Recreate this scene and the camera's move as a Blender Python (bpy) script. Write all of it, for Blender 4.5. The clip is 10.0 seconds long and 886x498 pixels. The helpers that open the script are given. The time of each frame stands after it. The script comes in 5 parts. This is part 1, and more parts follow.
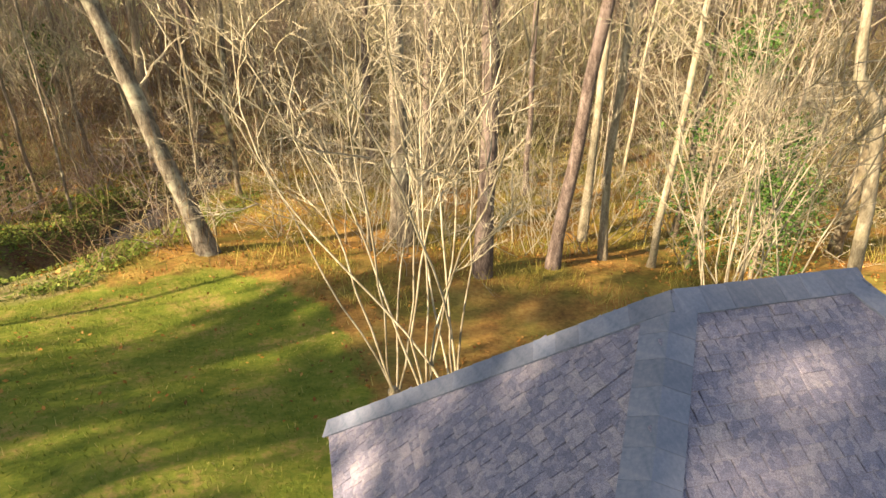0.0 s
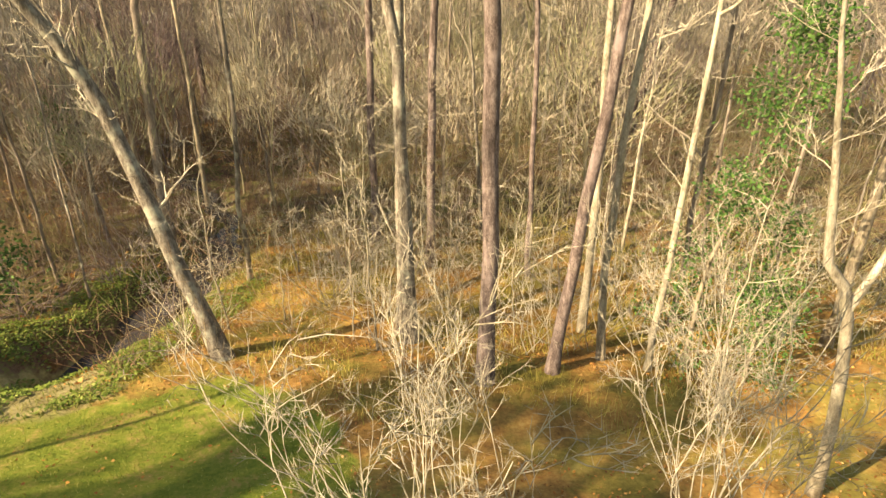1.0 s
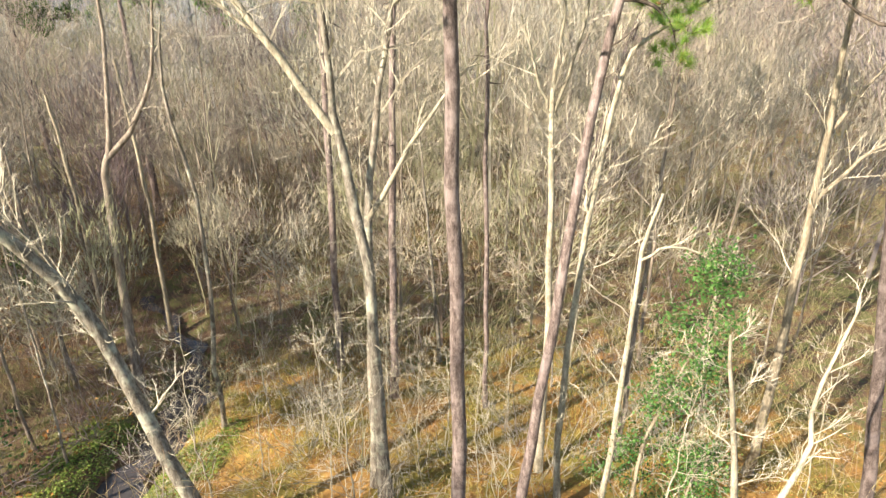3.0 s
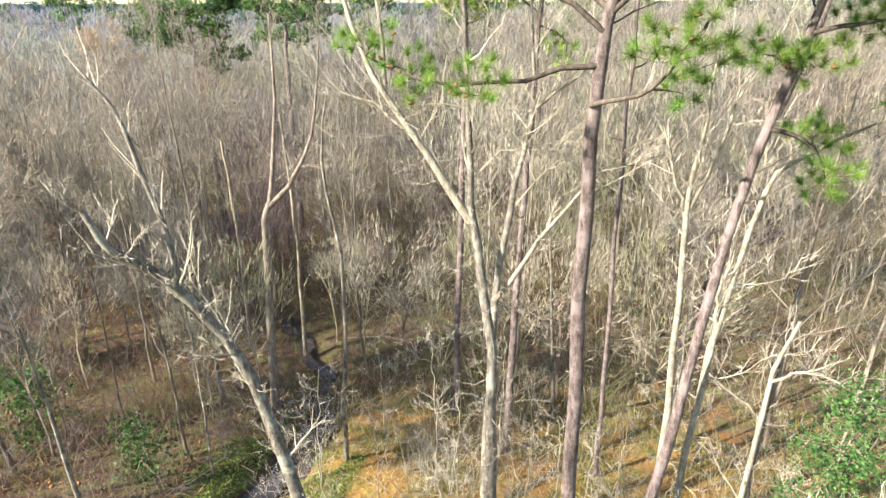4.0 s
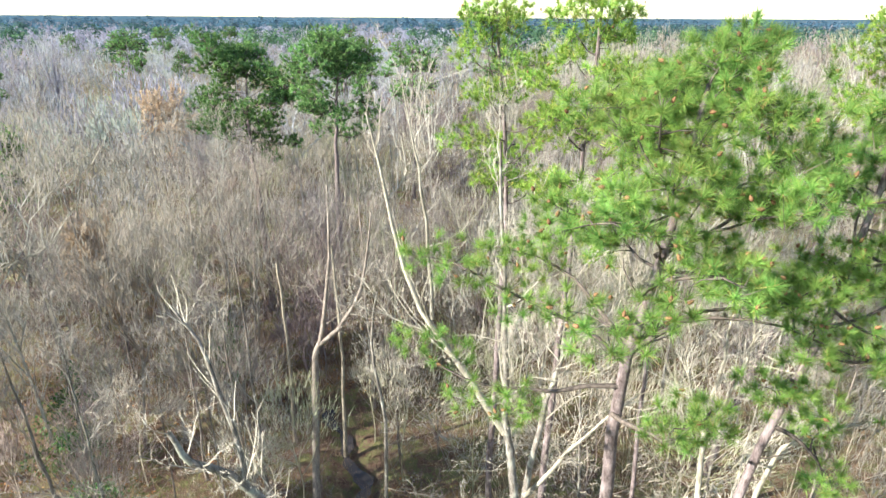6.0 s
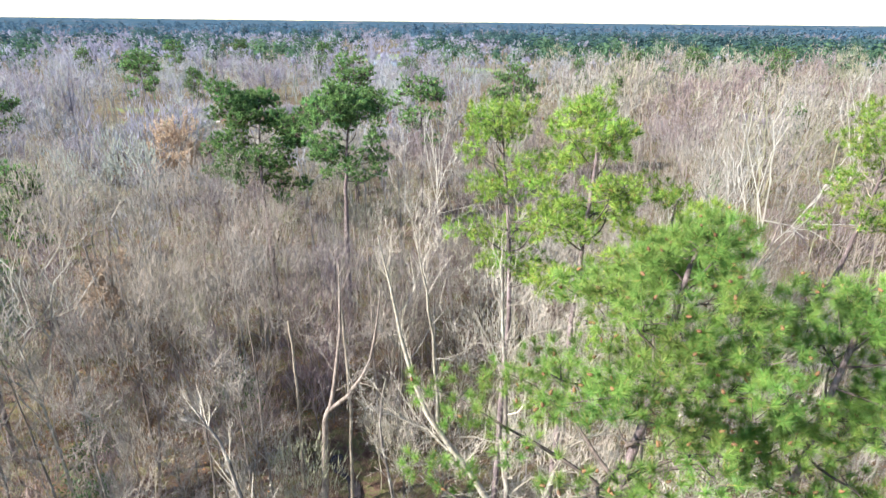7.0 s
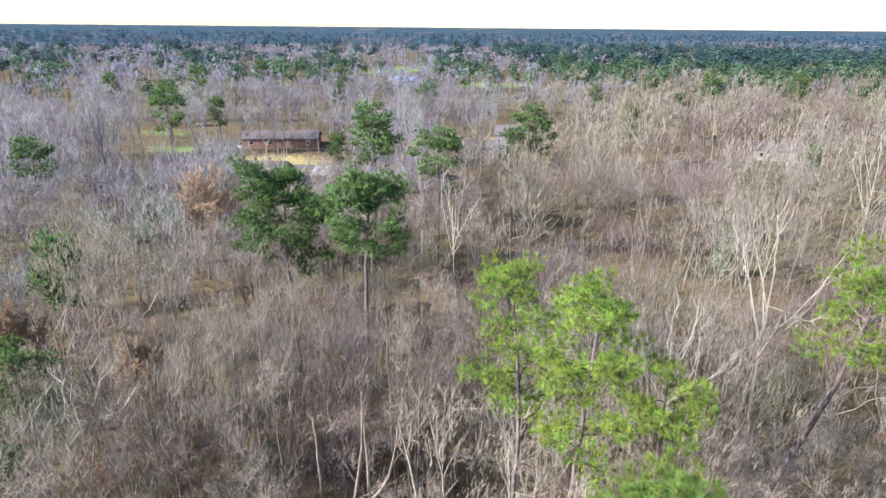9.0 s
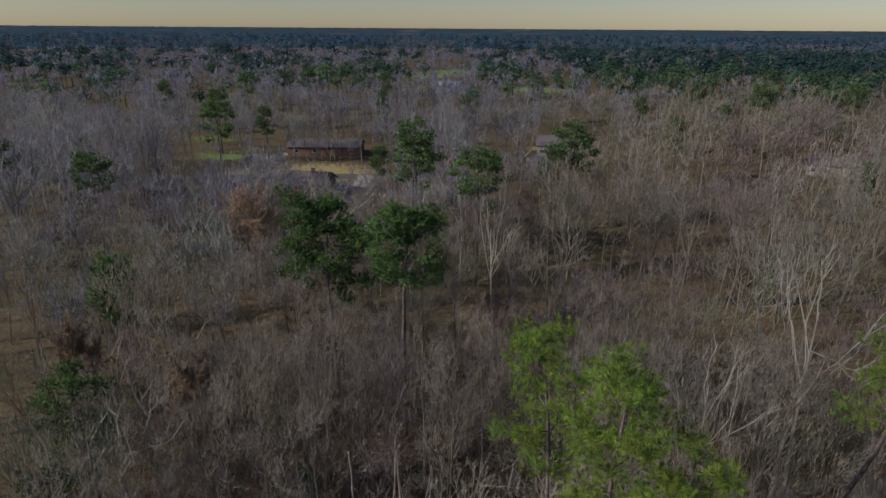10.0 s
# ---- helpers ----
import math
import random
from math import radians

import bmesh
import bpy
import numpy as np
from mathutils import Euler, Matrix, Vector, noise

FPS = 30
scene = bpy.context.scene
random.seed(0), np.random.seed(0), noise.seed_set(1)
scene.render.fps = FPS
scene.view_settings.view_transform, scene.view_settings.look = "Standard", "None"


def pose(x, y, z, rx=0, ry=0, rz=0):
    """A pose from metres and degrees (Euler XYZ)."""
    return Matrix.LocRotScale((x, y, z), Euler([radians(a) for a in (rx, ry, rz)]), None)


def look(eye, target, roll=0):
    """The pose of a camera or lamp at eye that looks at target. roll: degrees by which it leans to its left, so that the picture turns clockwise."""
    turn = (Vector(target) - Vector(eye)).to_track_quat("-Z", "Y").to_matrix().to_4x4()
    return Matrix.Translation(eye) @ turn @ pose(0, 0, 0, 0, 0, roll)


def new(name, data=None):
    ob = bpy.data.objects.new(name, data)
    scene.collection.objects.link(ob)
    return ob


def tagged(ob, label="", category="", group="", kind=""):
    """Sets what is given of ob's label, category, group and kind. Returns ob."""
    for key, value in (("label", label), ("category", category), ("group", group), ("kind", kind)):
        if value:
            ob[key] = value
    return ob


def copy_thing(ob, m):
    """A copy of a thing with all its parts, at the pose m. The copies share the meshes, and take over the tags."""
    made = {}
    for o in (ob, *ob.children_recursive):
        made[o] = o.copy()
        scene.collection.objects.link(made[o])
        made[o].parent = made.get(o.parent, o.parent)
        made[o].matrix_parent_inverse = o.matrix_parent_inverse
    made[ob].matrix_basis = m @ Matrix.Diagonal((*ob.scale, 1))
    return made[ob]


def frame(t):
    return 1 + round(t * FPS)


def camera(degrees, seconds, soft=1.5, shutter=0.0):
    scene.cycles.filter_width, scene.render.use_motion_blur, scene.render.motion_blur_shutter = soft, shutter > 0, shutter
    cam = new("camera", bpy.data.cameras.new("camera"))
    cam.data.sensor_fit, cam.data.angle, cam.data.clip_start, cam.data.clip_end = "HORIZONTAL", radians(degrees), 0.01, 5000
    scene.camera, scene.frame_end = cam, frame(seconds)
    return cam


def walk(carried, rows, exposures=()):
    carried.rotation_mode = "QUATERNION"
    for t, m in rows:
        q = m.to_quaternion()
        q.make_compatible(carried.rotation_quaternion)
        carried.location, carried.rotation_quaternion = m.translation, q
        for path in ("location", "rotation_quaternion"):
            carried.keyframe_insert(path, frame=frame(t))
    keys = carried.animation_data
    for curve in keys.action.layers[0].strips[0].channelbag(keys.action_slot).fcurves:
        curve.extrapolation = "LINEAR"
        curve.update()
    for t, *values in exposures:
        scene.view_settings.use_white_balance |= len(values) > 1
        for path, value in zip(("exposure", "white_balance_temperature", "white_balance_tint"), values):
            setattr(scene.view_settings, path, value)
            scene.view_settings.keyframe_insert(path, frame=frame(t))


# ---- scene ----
cam = camera(72.2, 10.0)
PATH = [
    (0, (0.806, 0.112, 7.437), (0.678, 1.883, 6.518), 0.4),
    (0.5, (0.793, 0.373, 8.47), (0.65, 2.162, 7.589), 0.1),
    (1, (0.817, 0.497, 9.799), (0.669, 2.294, 8.934), -0.2),
    (1.5, (0.949, 0.726, 11.144), (0.782, 2.529, 10.293), -0.5),
    (2, (0.98, 0.815, 12.399), (0.796, 2.626, 11.572), -0.6),
    (2.2, (0.973, 0.79, 12.817), (0.783, 2.609, 12.008), -0.7),
    (3.3, (0.077, 0.393, 15.136), (0.159, 2.238, 14.369), -0.2),
    (3.5, (0.068, 0.417, 15.502), (-0.051, 2.264, 14.745), -0.2),
    (4, (0.076, 0.414, 16.718), (-0.285, 2.236, 15.976), -0.3),
    (4.5, (0.035, 0.518, 18.19), (-0.387, 2.33, 17.455), -0.1),
    (5, (-0.085, 0.576, 19.717), (-0.523, 2.388, 18.995), 0.2),
    (5.5, (-0.191, 0.659, 21.318), (-0.645, 2.47, 20.601), 0.3),
    (5.7, (-0.182, 0.686, 21.921), (-0.646, 2.497, 21.21), 0.3),
    (6.8, (-0.213, 0.699, 25.607), (-0.704, 2.509, 24.909), 0.5),
    (7, (-0.205, 0.684, 26.289), (-0.701, 2.493, 25.594), 0.6),
    (7.5, (-0.211, 0.653, 27.937), (-0.72, 2.46, 27.246), 0.6),
    (8, (-0.23, 0.631, 29.554), (-0.751, 2.435, 28.867), 0.5),
    (8.5, (-0.232, 0.623, 31.106), (-0.767, 2.425, 30.423), 0.5),
    (9, (-0.238, 0.634, 32.542), (-0.786, 2.432, 31.86), 0.5),
    (9.5, (-0.218, 0.76, 33.961), (-0.791, 2.551, 33.279), 0.4),
    (10, (-0.118, 0.842, 35.25), (-0.79, 2.598, 34.569), 0.4),
]
EXPOSURE = [(0.0, 1.6, 10900, 9), (0.6, 1.6, 12200, 9), (1.0, 1.62, 11200, 8), (2.0, 1.75, 8900, 5), (3.5, 1.85, 7100, 6), (5.5, 2.0, 6300, 2), (7.5, 1.75, 6000, 14), (8.0, 1.7, 6000, 16),
            (8.8, 1.65, 6000, 16), (9.2, 1.1, 6100, 16), (9.6, 0.3, 6200, 16), (10.0, -0.65, 6200, 16)]
walk(cam, [(t, look(eye, target, roll)) for t, eye, target, roll in PATH], EXPOSURE)

# ---- world and sun ----
SUN_EL, SUN_AZ = radians(29), radians(232)      # azimuth of the sun, clockwise from +y
world = bpy.data.worlds.new("sky")
scene.world = world
world.use_nodes = True
wn = world.node_tree.nodes
sky = wn.new("ShaderNodeTexSky")
sky.sky_type, sky.sun_disc = "NISHITA", False
sky.sun_elevation, sky.sun_rotation = SUN_EL, SUN_AZ
sky.air_density, sky.dust_density, sky.ozone_density = 1.0, 0.3, 1.0
wn["Background"].inputs["Strength"].default_value = 0.09
world.node_tree.links.new(sky.outputs["Color"], wn["Background"].inputs["Color"])
lamp = bpy.data.lights.new("sun", "SUN")
lamp.energy, lamp.angle, lamp.color = 5.0, radians(0.6), (1.0, 0.91, 0.78)
sun = new("sun", lamp)
sun.matrix_world = look((0, 0, 0), (-math.sin(SUN_AZ) * math.cos(SUN_EL), -math.cos(SUN_AZ) * math.cos(SUN_EL), -math.sin(SUN_EL)))


# ---- materials ----
def ramp(nt, fac, stops):
    r = nt.nodes.new("ShaderNodeValToRGB")
    while len(r.color_ramp.elements) < len(stops):
        r.color_ramp.elements.new(0.5)
    for e, (p, c) in zip(r.color_ramp.elements, stops):
        e.position, e.color = p, (*c, 1)
    nt.links.new(fac, r.inputs["Fac"])
    return r.outputs["Color"]


def noise_tex(nt, vec, scale, detail=5.0, rough=0.6):
    n = nt.nodes.new("ShaderNodeTexNoise")
    n.inputs["Scale"].default_value, n.inputs["Detail"].default_value, n.inputs["Roughness"].default_value = scale, detail, rough
    nt.links.new(vec, n.inputs["Vector"])
    return n.outputs["Fac"]


def mixed(nt, fac, a, b, how="MIX"):
    m = nt.nodes.new("ShaderNodeMix")
    m.data_type, m.blend_type = "RGBA", how
    for value, socket in ((fac, m.inputs[0]), (a, m.inputs[6]), (b, m.inputs[7])):
        if isinstance(value, (int, float)):
            socket.default_value = value
        elif isinstance(value, tuple):
            socket.default_value = (*value, 1)
        else:
            nt.links.new(value, socket)
    return m.outputs[2]


def calc(nt, op, a, b=0.0, clamp=False):
    m = nt.nodes.new("ShaderNodeMath")
    m.operation, m.use_clamp = op, clamp
    for value, socket in ((a, m.inputs[0]), (b, m.inputs[1])):
        if isinstance(value, (int, float)):
            socket.default_value = value
        else:
            nt.links.new(value, socket)
    return m.outputs[0]


def blank(name, rough=0.8, spec=0.3):
    m = bpy.data.materials.new(name)
    m.use_nodes = True
    nt = m.node_tree
    b = nt.nodes["Principled BSDF"]
    b.inputs["Roughness"].default_value = rough
    b.inputs["Specular IOR Level"].default_value = spec
    return m, nt, b


def bump(nt, bsdf, height, strength, distance):
    n = nt.nodes.new("ShaderNodeBump")
    n.inputs["Strength"].default_value, n.inputs["Distance"].default_value = strength, distance
    nt.links.new(height, n.inputs["Height"])
    nt.links.new(n.outputs["Normal"], bsdf.inputs["Normal"])


def coords(nt, which="Object", scale=(1, 1, 1)):
    c = nt.nodes.new("ShaderNodeTexCoord")
    m = nt.nodes.new("ShaderNodeMapping")
    m.inputs["Scale"].default_value = scale
    nt.links.new(c.outputs[which], m.inputs["Vector"])
    return m.outputs["Vector"]


def surface(name, stops, scale=3.0, stretch=(1, 1, 1), rough=0.85, relief=0.3, depth=0.02, fine=6.0, blotch=None, spread=0.25, spec=0.2):
    """Grain from two noises, blotches of a second colour, a tone of its own for each object."""
    m, nt, b = blank(name, rough, spec)
    vec = coords(nt, "Object", stretch)
    a, f = noise_tex(nt, vec, scale), noise_tex(nt, vec, scale * fine, 6)
    col = ramp(nt, calc(nt, "ADD", calc(nt, "MULTIPLY", a, 0.55), calc(nt, "MULTIPLY", f, 0.45)), stops)
    if blotch:
        spot = ramp(nt, noise_tex(nt, coords(nt), blotch[1], 3), [(0.52, (0, 0, 0)), (0.64, (1, 1, 1))])
        col = mixed(nt, calc(nt, "MULTIPLY", spot, blotch[2]), col, blotch[0])
    info = nt.nodes.new("ShaderNodeObjectInfo")
    tone = calc(nt, "ADD", calc(nt, "MULTIPLY", info.outputs["Random"], spread * 2), 1 - spread)
    hsv = nt.nodes.new("ShaderNodeHueSaturation")
    nt.links.new(col, hsv.inputs["Color"])
    nt.links.new(tone, hsv.inputs["Value"])
    nt.links.new(hsv.outputs["Color"], b.inputs["Base Color"])
    bump(nt, b, f, relief, depth)
    return m


def pieces(name, stops, rough=0.7, spec=0.3, thin=0.0, tone=None, spread=0.3, clump=0.0):
    """Leaves, needles, twigs: a colour for each loose piece; tone: an attribute that picks between two ramps."""
    m, nt, b = blank(name, rough, spec)
    g = nt.nodes.new("ShaderNodeNewGeometry")
    fac = g.outputs["Random Per Island"]
    if tone:
        at = nt.nodes.new("ShaderNodeAttribute")
        at.attribute_name = "tone"
        fac = calc(nt, "ADD", calc(nt, "MULTIPLY", at.outputs["Fac"], 1 - tone), calc(nt, "MULTIPLY", fac, tone))
    col = ramp(nt, fac, stops)
    info = nt.nodes.new("ShaderNodeObjectInfo")
    hsv = nt.nodes.new("ShaderNodeHueSaturation")
    nt.links.new(col, hsv.inputs["Color"])
    value = calc(nt, "ADD", calc(nt, "MULTIPLY", info.outputs["Random"], spread), 1 - spread / 2)
    if clump:
        patch = noise_tex(nt, coords(nt), clump, 2, 0.5)
        value = calc(nt, "MULTIPLY", value, calc(nt, "ADD", calc(nt, "MULTIPLY", patch, 2.2), -0.1))
        nt.links.new(calc(nt, "ADD", calc(nt, "MULTIPLY", noise_tex(nt, coords(nt), clump * 0.6, 1), 0.08), 0.46), hsv.inputs["Hue"])
    nt.links.new(value, hsv.inputs["Value"])
    nt.links.new(hsv.outputs["Color"], b.inputs["Base Color"])
    if thin:
        t = nt.nodes.new("ShaderNodeBsdfTranslucent")
        nt.links.new(hsv.outputs["Color"], t.inputs["Color"])
        s = nt.nodes.new("ShaderNodeMixShader")
        s.inputs[0].default_value = thin
        nt.links.new(b.outputs[0], s.inputs[1])
        nt.links.new(t.outputs[0], s.inputs[2])
        nt.links.new(s.outputs[0], nt.nodes["Material Output"].inputs["Surface"])
    return m


BARK_GREY = surface("grey_bark", [(0.38, (0.055, 0.047, 0.042)), (0.5, (0.16, 0.138, 0.122)), (0.62, (0.31, 0.28, 0.255))], 2.2, (4, 4, 0.7),
                    relief=0.5, blotch=((0.42, 0.43, 0.37), 2.2, 0.55))
BARK_PINE = surface("pine_bark", [(0.38, (0.05, 0.036, 0.036)), (0.5, (0.13, 0.1, 0.1)), (0.62, (0.26, 0.212, 0.21))], 4.0, (3, 3, 0.8),
                    relief=0.9, depth=0.03, blotch=((0.3, 0.24, 0.25), 1.5, 0.5))
BARK_PALE = surface("pale_bark", [(0.36, (0.12, 0.1, 0.078)), (0.5, (0.275, 0.245, 0.2)), (0.62, (0.46, 0.42, 0.365))], 2.5, (3, 3, 0.8),
                    relief=0.35, blotch=((0.38, 0.36, 0.28), 3.0, 0.5))
BARK_DARK = surface("dark_bark", [(0.37, (0.08, 0.065, 0.055)), (0.5, (0.19, 0.155, 0.135)), (0.63, (0.32, 0.28, 0.25))], 2.5, (4, 4, 0.7), relief=0.6)
BARK_TAN = surface("tan_bark", [(0.37, (0.1, 0.08, 0.06)), (0.5, (0.22, 0.185, 0.145)), (0.63, (0.36, 0.315, 0.255))], 2.5, (4, 4, 0.7), relief=0.5)
LIMB_DARK = surface("pine_limb_bark", [(0.38, (0.035, 0.028, 0.025)), (0.62, (0.15, 0.12, 0.105))], 4.0, (3, 3, 1), relief=0.5)
TWIG = pieces("bare_twigs", [(0.0, (0.225, 0.19, 0.165)), (0.5, (0.33, 0.29, 0.25)), (1.0, (0.44, 0.4, 0.35))], 0.9, 0.0, 0.35)
TWIG_PALE = pieces("pale_twigs", [(0.0, (0.27, 0.235, 0.19)), (1.0, (0.5, 0.455, 0.39))], 0.8, 0.15)
NEEDLE = pieces("pine_needles", [(0.0, (0.135, 0.245, 0.06)), (0.55, (0.205, 0.34, 0.08)), (0.93, (0.3, 0.415, 0.105)), (0.98, (0.44, 0.32, 0.12))], 0.7, 0.1, 0.45, clump=1.3)
NEEDLE_MID = pieces("pine_needles_yellowish", [(0.0, (0.11, 0.2, 0.035)), (0.55, (0.19, 0.3, 0.055)), (0.93, (0.3, 0.39, 0.085)), (0.98, (0.42, 0.32, 0.1))], 0.7, 0.1, 0.3, clump=1.1)
NEEDLE_DARK = pieces("far_pine_needles", [(0.0, (0.07, 0.14, 0.055)), (0.6, (0.13, 0.23, 0.08)), (1.0, (0.22, 0.33, 0.11))], 0.7, 0.0, 0.35, clump=0.7)
CONE = surface("pine_cones", [(0.35, (0.1, 0.055, 0.03)), (0.65, (0.26, 0.14, 0.07))], 30, relief=0.5, depth=0.01)
HOLLY = pieces("evergreen_leaves", [(0.0, (0.03, 0.085, 0.025)), (0.6, (0.06, 0.145, 0.038)), (1.0, (0.12, 0.22, 0.065))], 0.6, 0.2, 0.2)
WOODS = pieces("bare_woods", [(0.0, (0.165, 0.115, 0.120)), (0.14, (0.349, 0.305, 0.315)), (0.28, (0.262, 0.2, 0.185)), (0.42, (0.446, 0.395, 0.330)), (0.56, (0.301, 0.3, 0.190)), (0.7, (0.417, 0.385, 0.350)), (0.82, (0.339, 0.305, 0.265)), (1.0, (0.563, 0.54, 0.480))],
               0.9, 0.0, 0.4, tone=0.06)
# WOODS made greyer and bluer, haze painted into the twigs of the west
HAZED_GREY_WOODS = pieces("hazed_grey_woods", [(0.0, (0.142, 0.122, 0.150)), (0.14, (0.286, 0.279, 0.337)), (0.28, (0.223, 0.201, 0.225)), (0.42, (0.334, 0.333, 0.342)), (0.56, (0.250, 0.270, 0.225)), (0.7, (0.317, 0.319, 0.342)), (0.82, (0.259, 0.260, 0.278)), (1.0, (0.410, 0.426, 0.439))],
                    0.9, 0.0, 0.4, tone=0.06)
# distance haze as colour: far woods and pines bluish, nearer pines slightly teal
HAZED_FAR_WOODS = pieces("hazed_far_woods", [(0.0, (0.181, 0.164, 0.215)), (0.4, (0.254, 0.244, 0.313)), (0.75, (0.310, 0.315, 0.383)), (1.0, (0.361, 0.376, 0.447))], 0.9, 0.0, 0.4, tone=0.07)
HAZED_FAR_PINES = pieces("hazed_far_conifers", [(0.0, (0.043, 0.085, 0.098)), (0.5, (0.067, 0.125, 0.130)), (1.0, (0.114, 0.190, 0.156))], 0.8, 0.0, 0.5, tone=0.12)
HAZED_MID_PINES = pieces("hazed_mid_conifers", [(0.0, (0.052, 0.102, 0.072)), (0.5, (0.085, 0.156, 0.094)), (1.0, (0.148, 0.240, 0.122))], 0.8, 0.0, 0.4, tone=0.12)
BRUSH = pieces("undergrowth", [(0.0, (0.15, 0.085, 0.07)), (0.2, (0.22, 0.14, 0.1)), (0.38, (0.27, 0.205, 0.13)), (0.55, (0.36, 0.3, 0.18)), (0.7, (0.42, 0.37, 0.25)), (0.8, (0.2, 0.21, 0.08)), (1.0, (0.26, 0.28, 0.11))],
               0.9, 0.1, 0.3, tone=0.4)
LITTER = pieces("fallen_leaves", [(0.0, (0.14, 0.06, 0.025)), (0.5, (0.36, 0.15, 0.05)), (0.85, (0.5, 0.25, 0.08)), (1.0, (0.55, 0.36, 0.16))], 0.8, 0.2, 0.1)
GRASS = pieces("grass_blades", [(0.0, (0.08, 0.12, 0.02)), (0.5, (0.15, 0.19, 0.035)), (0.8, (0.28, 0.27, 0.08)), (1.0, (0.45, 0.38, 0.18))], 0.7, 0.2, 0.2)

BANK = pieces("creek_plants", [(0.0, (0.09, 0.15, 0.03)), (0.6, (0.2, 0.29, 0.06)), (1.0, (0.34, 0.38, 0.12))], 0.6, 0.3, 0.2)
STRAW = pieces("woodland_grass", [(0.0, (0.13, 0.14, 0.03)), (0.5, (0.28, 0.25, 0.07)), (1.0, (0.46, 0.37, 0.15))], 0.8, 0.1, 0.2)
BEECH = pieces("dry_beech_leaves", [(0.0, (0.38, 0.285, 0.205)), (0.6, (0.48, 0.37, 0.265)), (1.0, (0.55, 0.45, 0.34))], 0.8, 0.0, 0.4)


def ground_material():
    m, nt, b = blank("earth", 0.95, 0.1)
    vec = coords(nt)
    big, mid, fine = noise_tex(nt, vec, 0.25, 4), noise_tex(nt, vec, 1.3, 6), noise_tex(nt, vec, 9.0, 8, 0.7)
    grain = calc(nt, "ADD", calc(nt, "MULTIPLY", mid, 0.5), calc(nt, "MULTIPLY", fine, 0.5))
    litter = ramp(nt, grain, [(0.3, (0.09, 0.05, 0.025)), (0.45, (0.27, 0.145, 0.055)), (0.58, (0.43, 0.25, 0.09)), (0.72, (0.5, 0.37, 0.17))])
    lawn = ramp(nt, grain, [(0.3, (0.07, 0.085, 0.018)), (0.44, (0.135, 0.185, 0.035)), (0.53, (0.2, 0.225, 0.05)), (0.62, (0.34, 0.25, 0.1))])
    moss = ramp(nt, grain, [(0.3, (0.07, 0.07, 0.022)), (0.5, (0.19, 0.18, 0.05)), (0.7, (0.34, 0.3, 0.1))])
    rough = ramp(nt, grain, [(0.3, (0.09, 0.08, 0.04)), (0.48, (0.25, 0.22, 0.11)), (0.7, (0.45, 0.4, 0.24))])
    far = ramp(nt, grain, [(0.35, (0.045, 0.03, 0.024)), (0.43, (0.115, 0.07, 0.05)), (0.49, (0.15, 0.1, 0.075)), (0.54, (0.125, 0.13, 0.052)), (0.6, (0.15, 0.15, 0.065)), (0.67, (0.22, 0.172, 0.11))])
    field = ramp(nt, grain, [(0.3, (0.13, 0.2, 0.06)), (0.7, (0.24, 0.32, 0.1))])
    dry = ramp(nt, grain, [(0.3, (0.3, 0.25, 0.1)), (0.7, (0.46, 0.4, 0.2))])
    patch = ramp(nt, noise_tex(nt, vec, 0.42, 5, 0.65), [(0.44, (0, 0, 0)), (0.58, (1, 1, 1))])
    col = mixed(nt, calc(nt, "MULTIPLY", patch, 0.8), litter, moss)
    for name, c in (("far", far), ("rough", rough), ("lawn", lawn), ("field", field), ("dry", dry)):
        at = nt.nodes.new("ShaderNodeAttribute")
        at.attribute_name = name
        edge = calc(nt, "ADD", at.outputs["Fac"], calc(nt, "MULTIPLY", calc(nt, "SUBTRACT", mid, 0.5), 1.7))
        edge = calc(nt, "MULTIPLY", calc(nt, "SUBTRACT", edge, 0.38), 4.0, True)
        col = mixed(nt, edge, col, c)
    nt.links.new(col, b.inputs["Base Color"])
    bump(nt, b, grain, 0.8, 0.08)
    return m


GROUND = ground_material()


def water_material():
    m, nt, b = blank("creek_water", 0.06, 0.5)
    b.inputs["Base Color"].default_value = (0.055, 0.05, 0.055, 1)
    bump(nt, b, noise_tex(nt, coords(nt), 1.2, 2), 0.05, 0.02)
    return m


WATER = water_material()


def shingle_material():
    m, nt, b = blank("asphalt_shingle", 0.9, 0.2)
    vec = coords(nt)
    info = nt.nodes.new("ShaderNodeObjectInfo")
    g = nt.nodes.new("ShaderNodeNewGeometry")
    pick = calc(nt, "FRACT", calc(nt, "ADD", info.outputs["Random"], g.outputs["Random Per Island"]))
    col = ramp(nt, pick, [(0.0, (0.145, 0.15, 0.235)), (0.4, (0.18, 0.185, 0.285)), (0.75, (0.215, 0.21, 0.31)), (1.0, (0.29, 0.27, 0.34))])
    speck = noise_tex(nt, vec, 160.0, 3, 0.8)
    blend = nt.nodes.new("ShaderNodeTexVoronoi")
    blend.inputs["Scale"].default_value = 40.0
    geo = nt.nodes.new("ShaderNodeNewGeometry")
    nt.links.new(geo.outputs["Position"], blend.inputs["Vector"])
    col = mixed(nt, 0.4, col, ramp(nt, blend.outputs["Color"], [(0.2, (0.13, 0.13, 0.2)), (0.5, (0.21, 0.205, 0.3)), (0.8, (0.36, 0.33, 0.4))]))
    col = mixed(nt, 0.6, col, ramp(nt, speck, [(0.35, (0.3, 0.3, 0.3)), (0.65, (0.8, 0.8, 0.8))]), "OVERLAY")
    nt.links.new(col, b.inputs["Base Color"])
    bump(nt, b, speck, 0.5, 0.003)
    return m


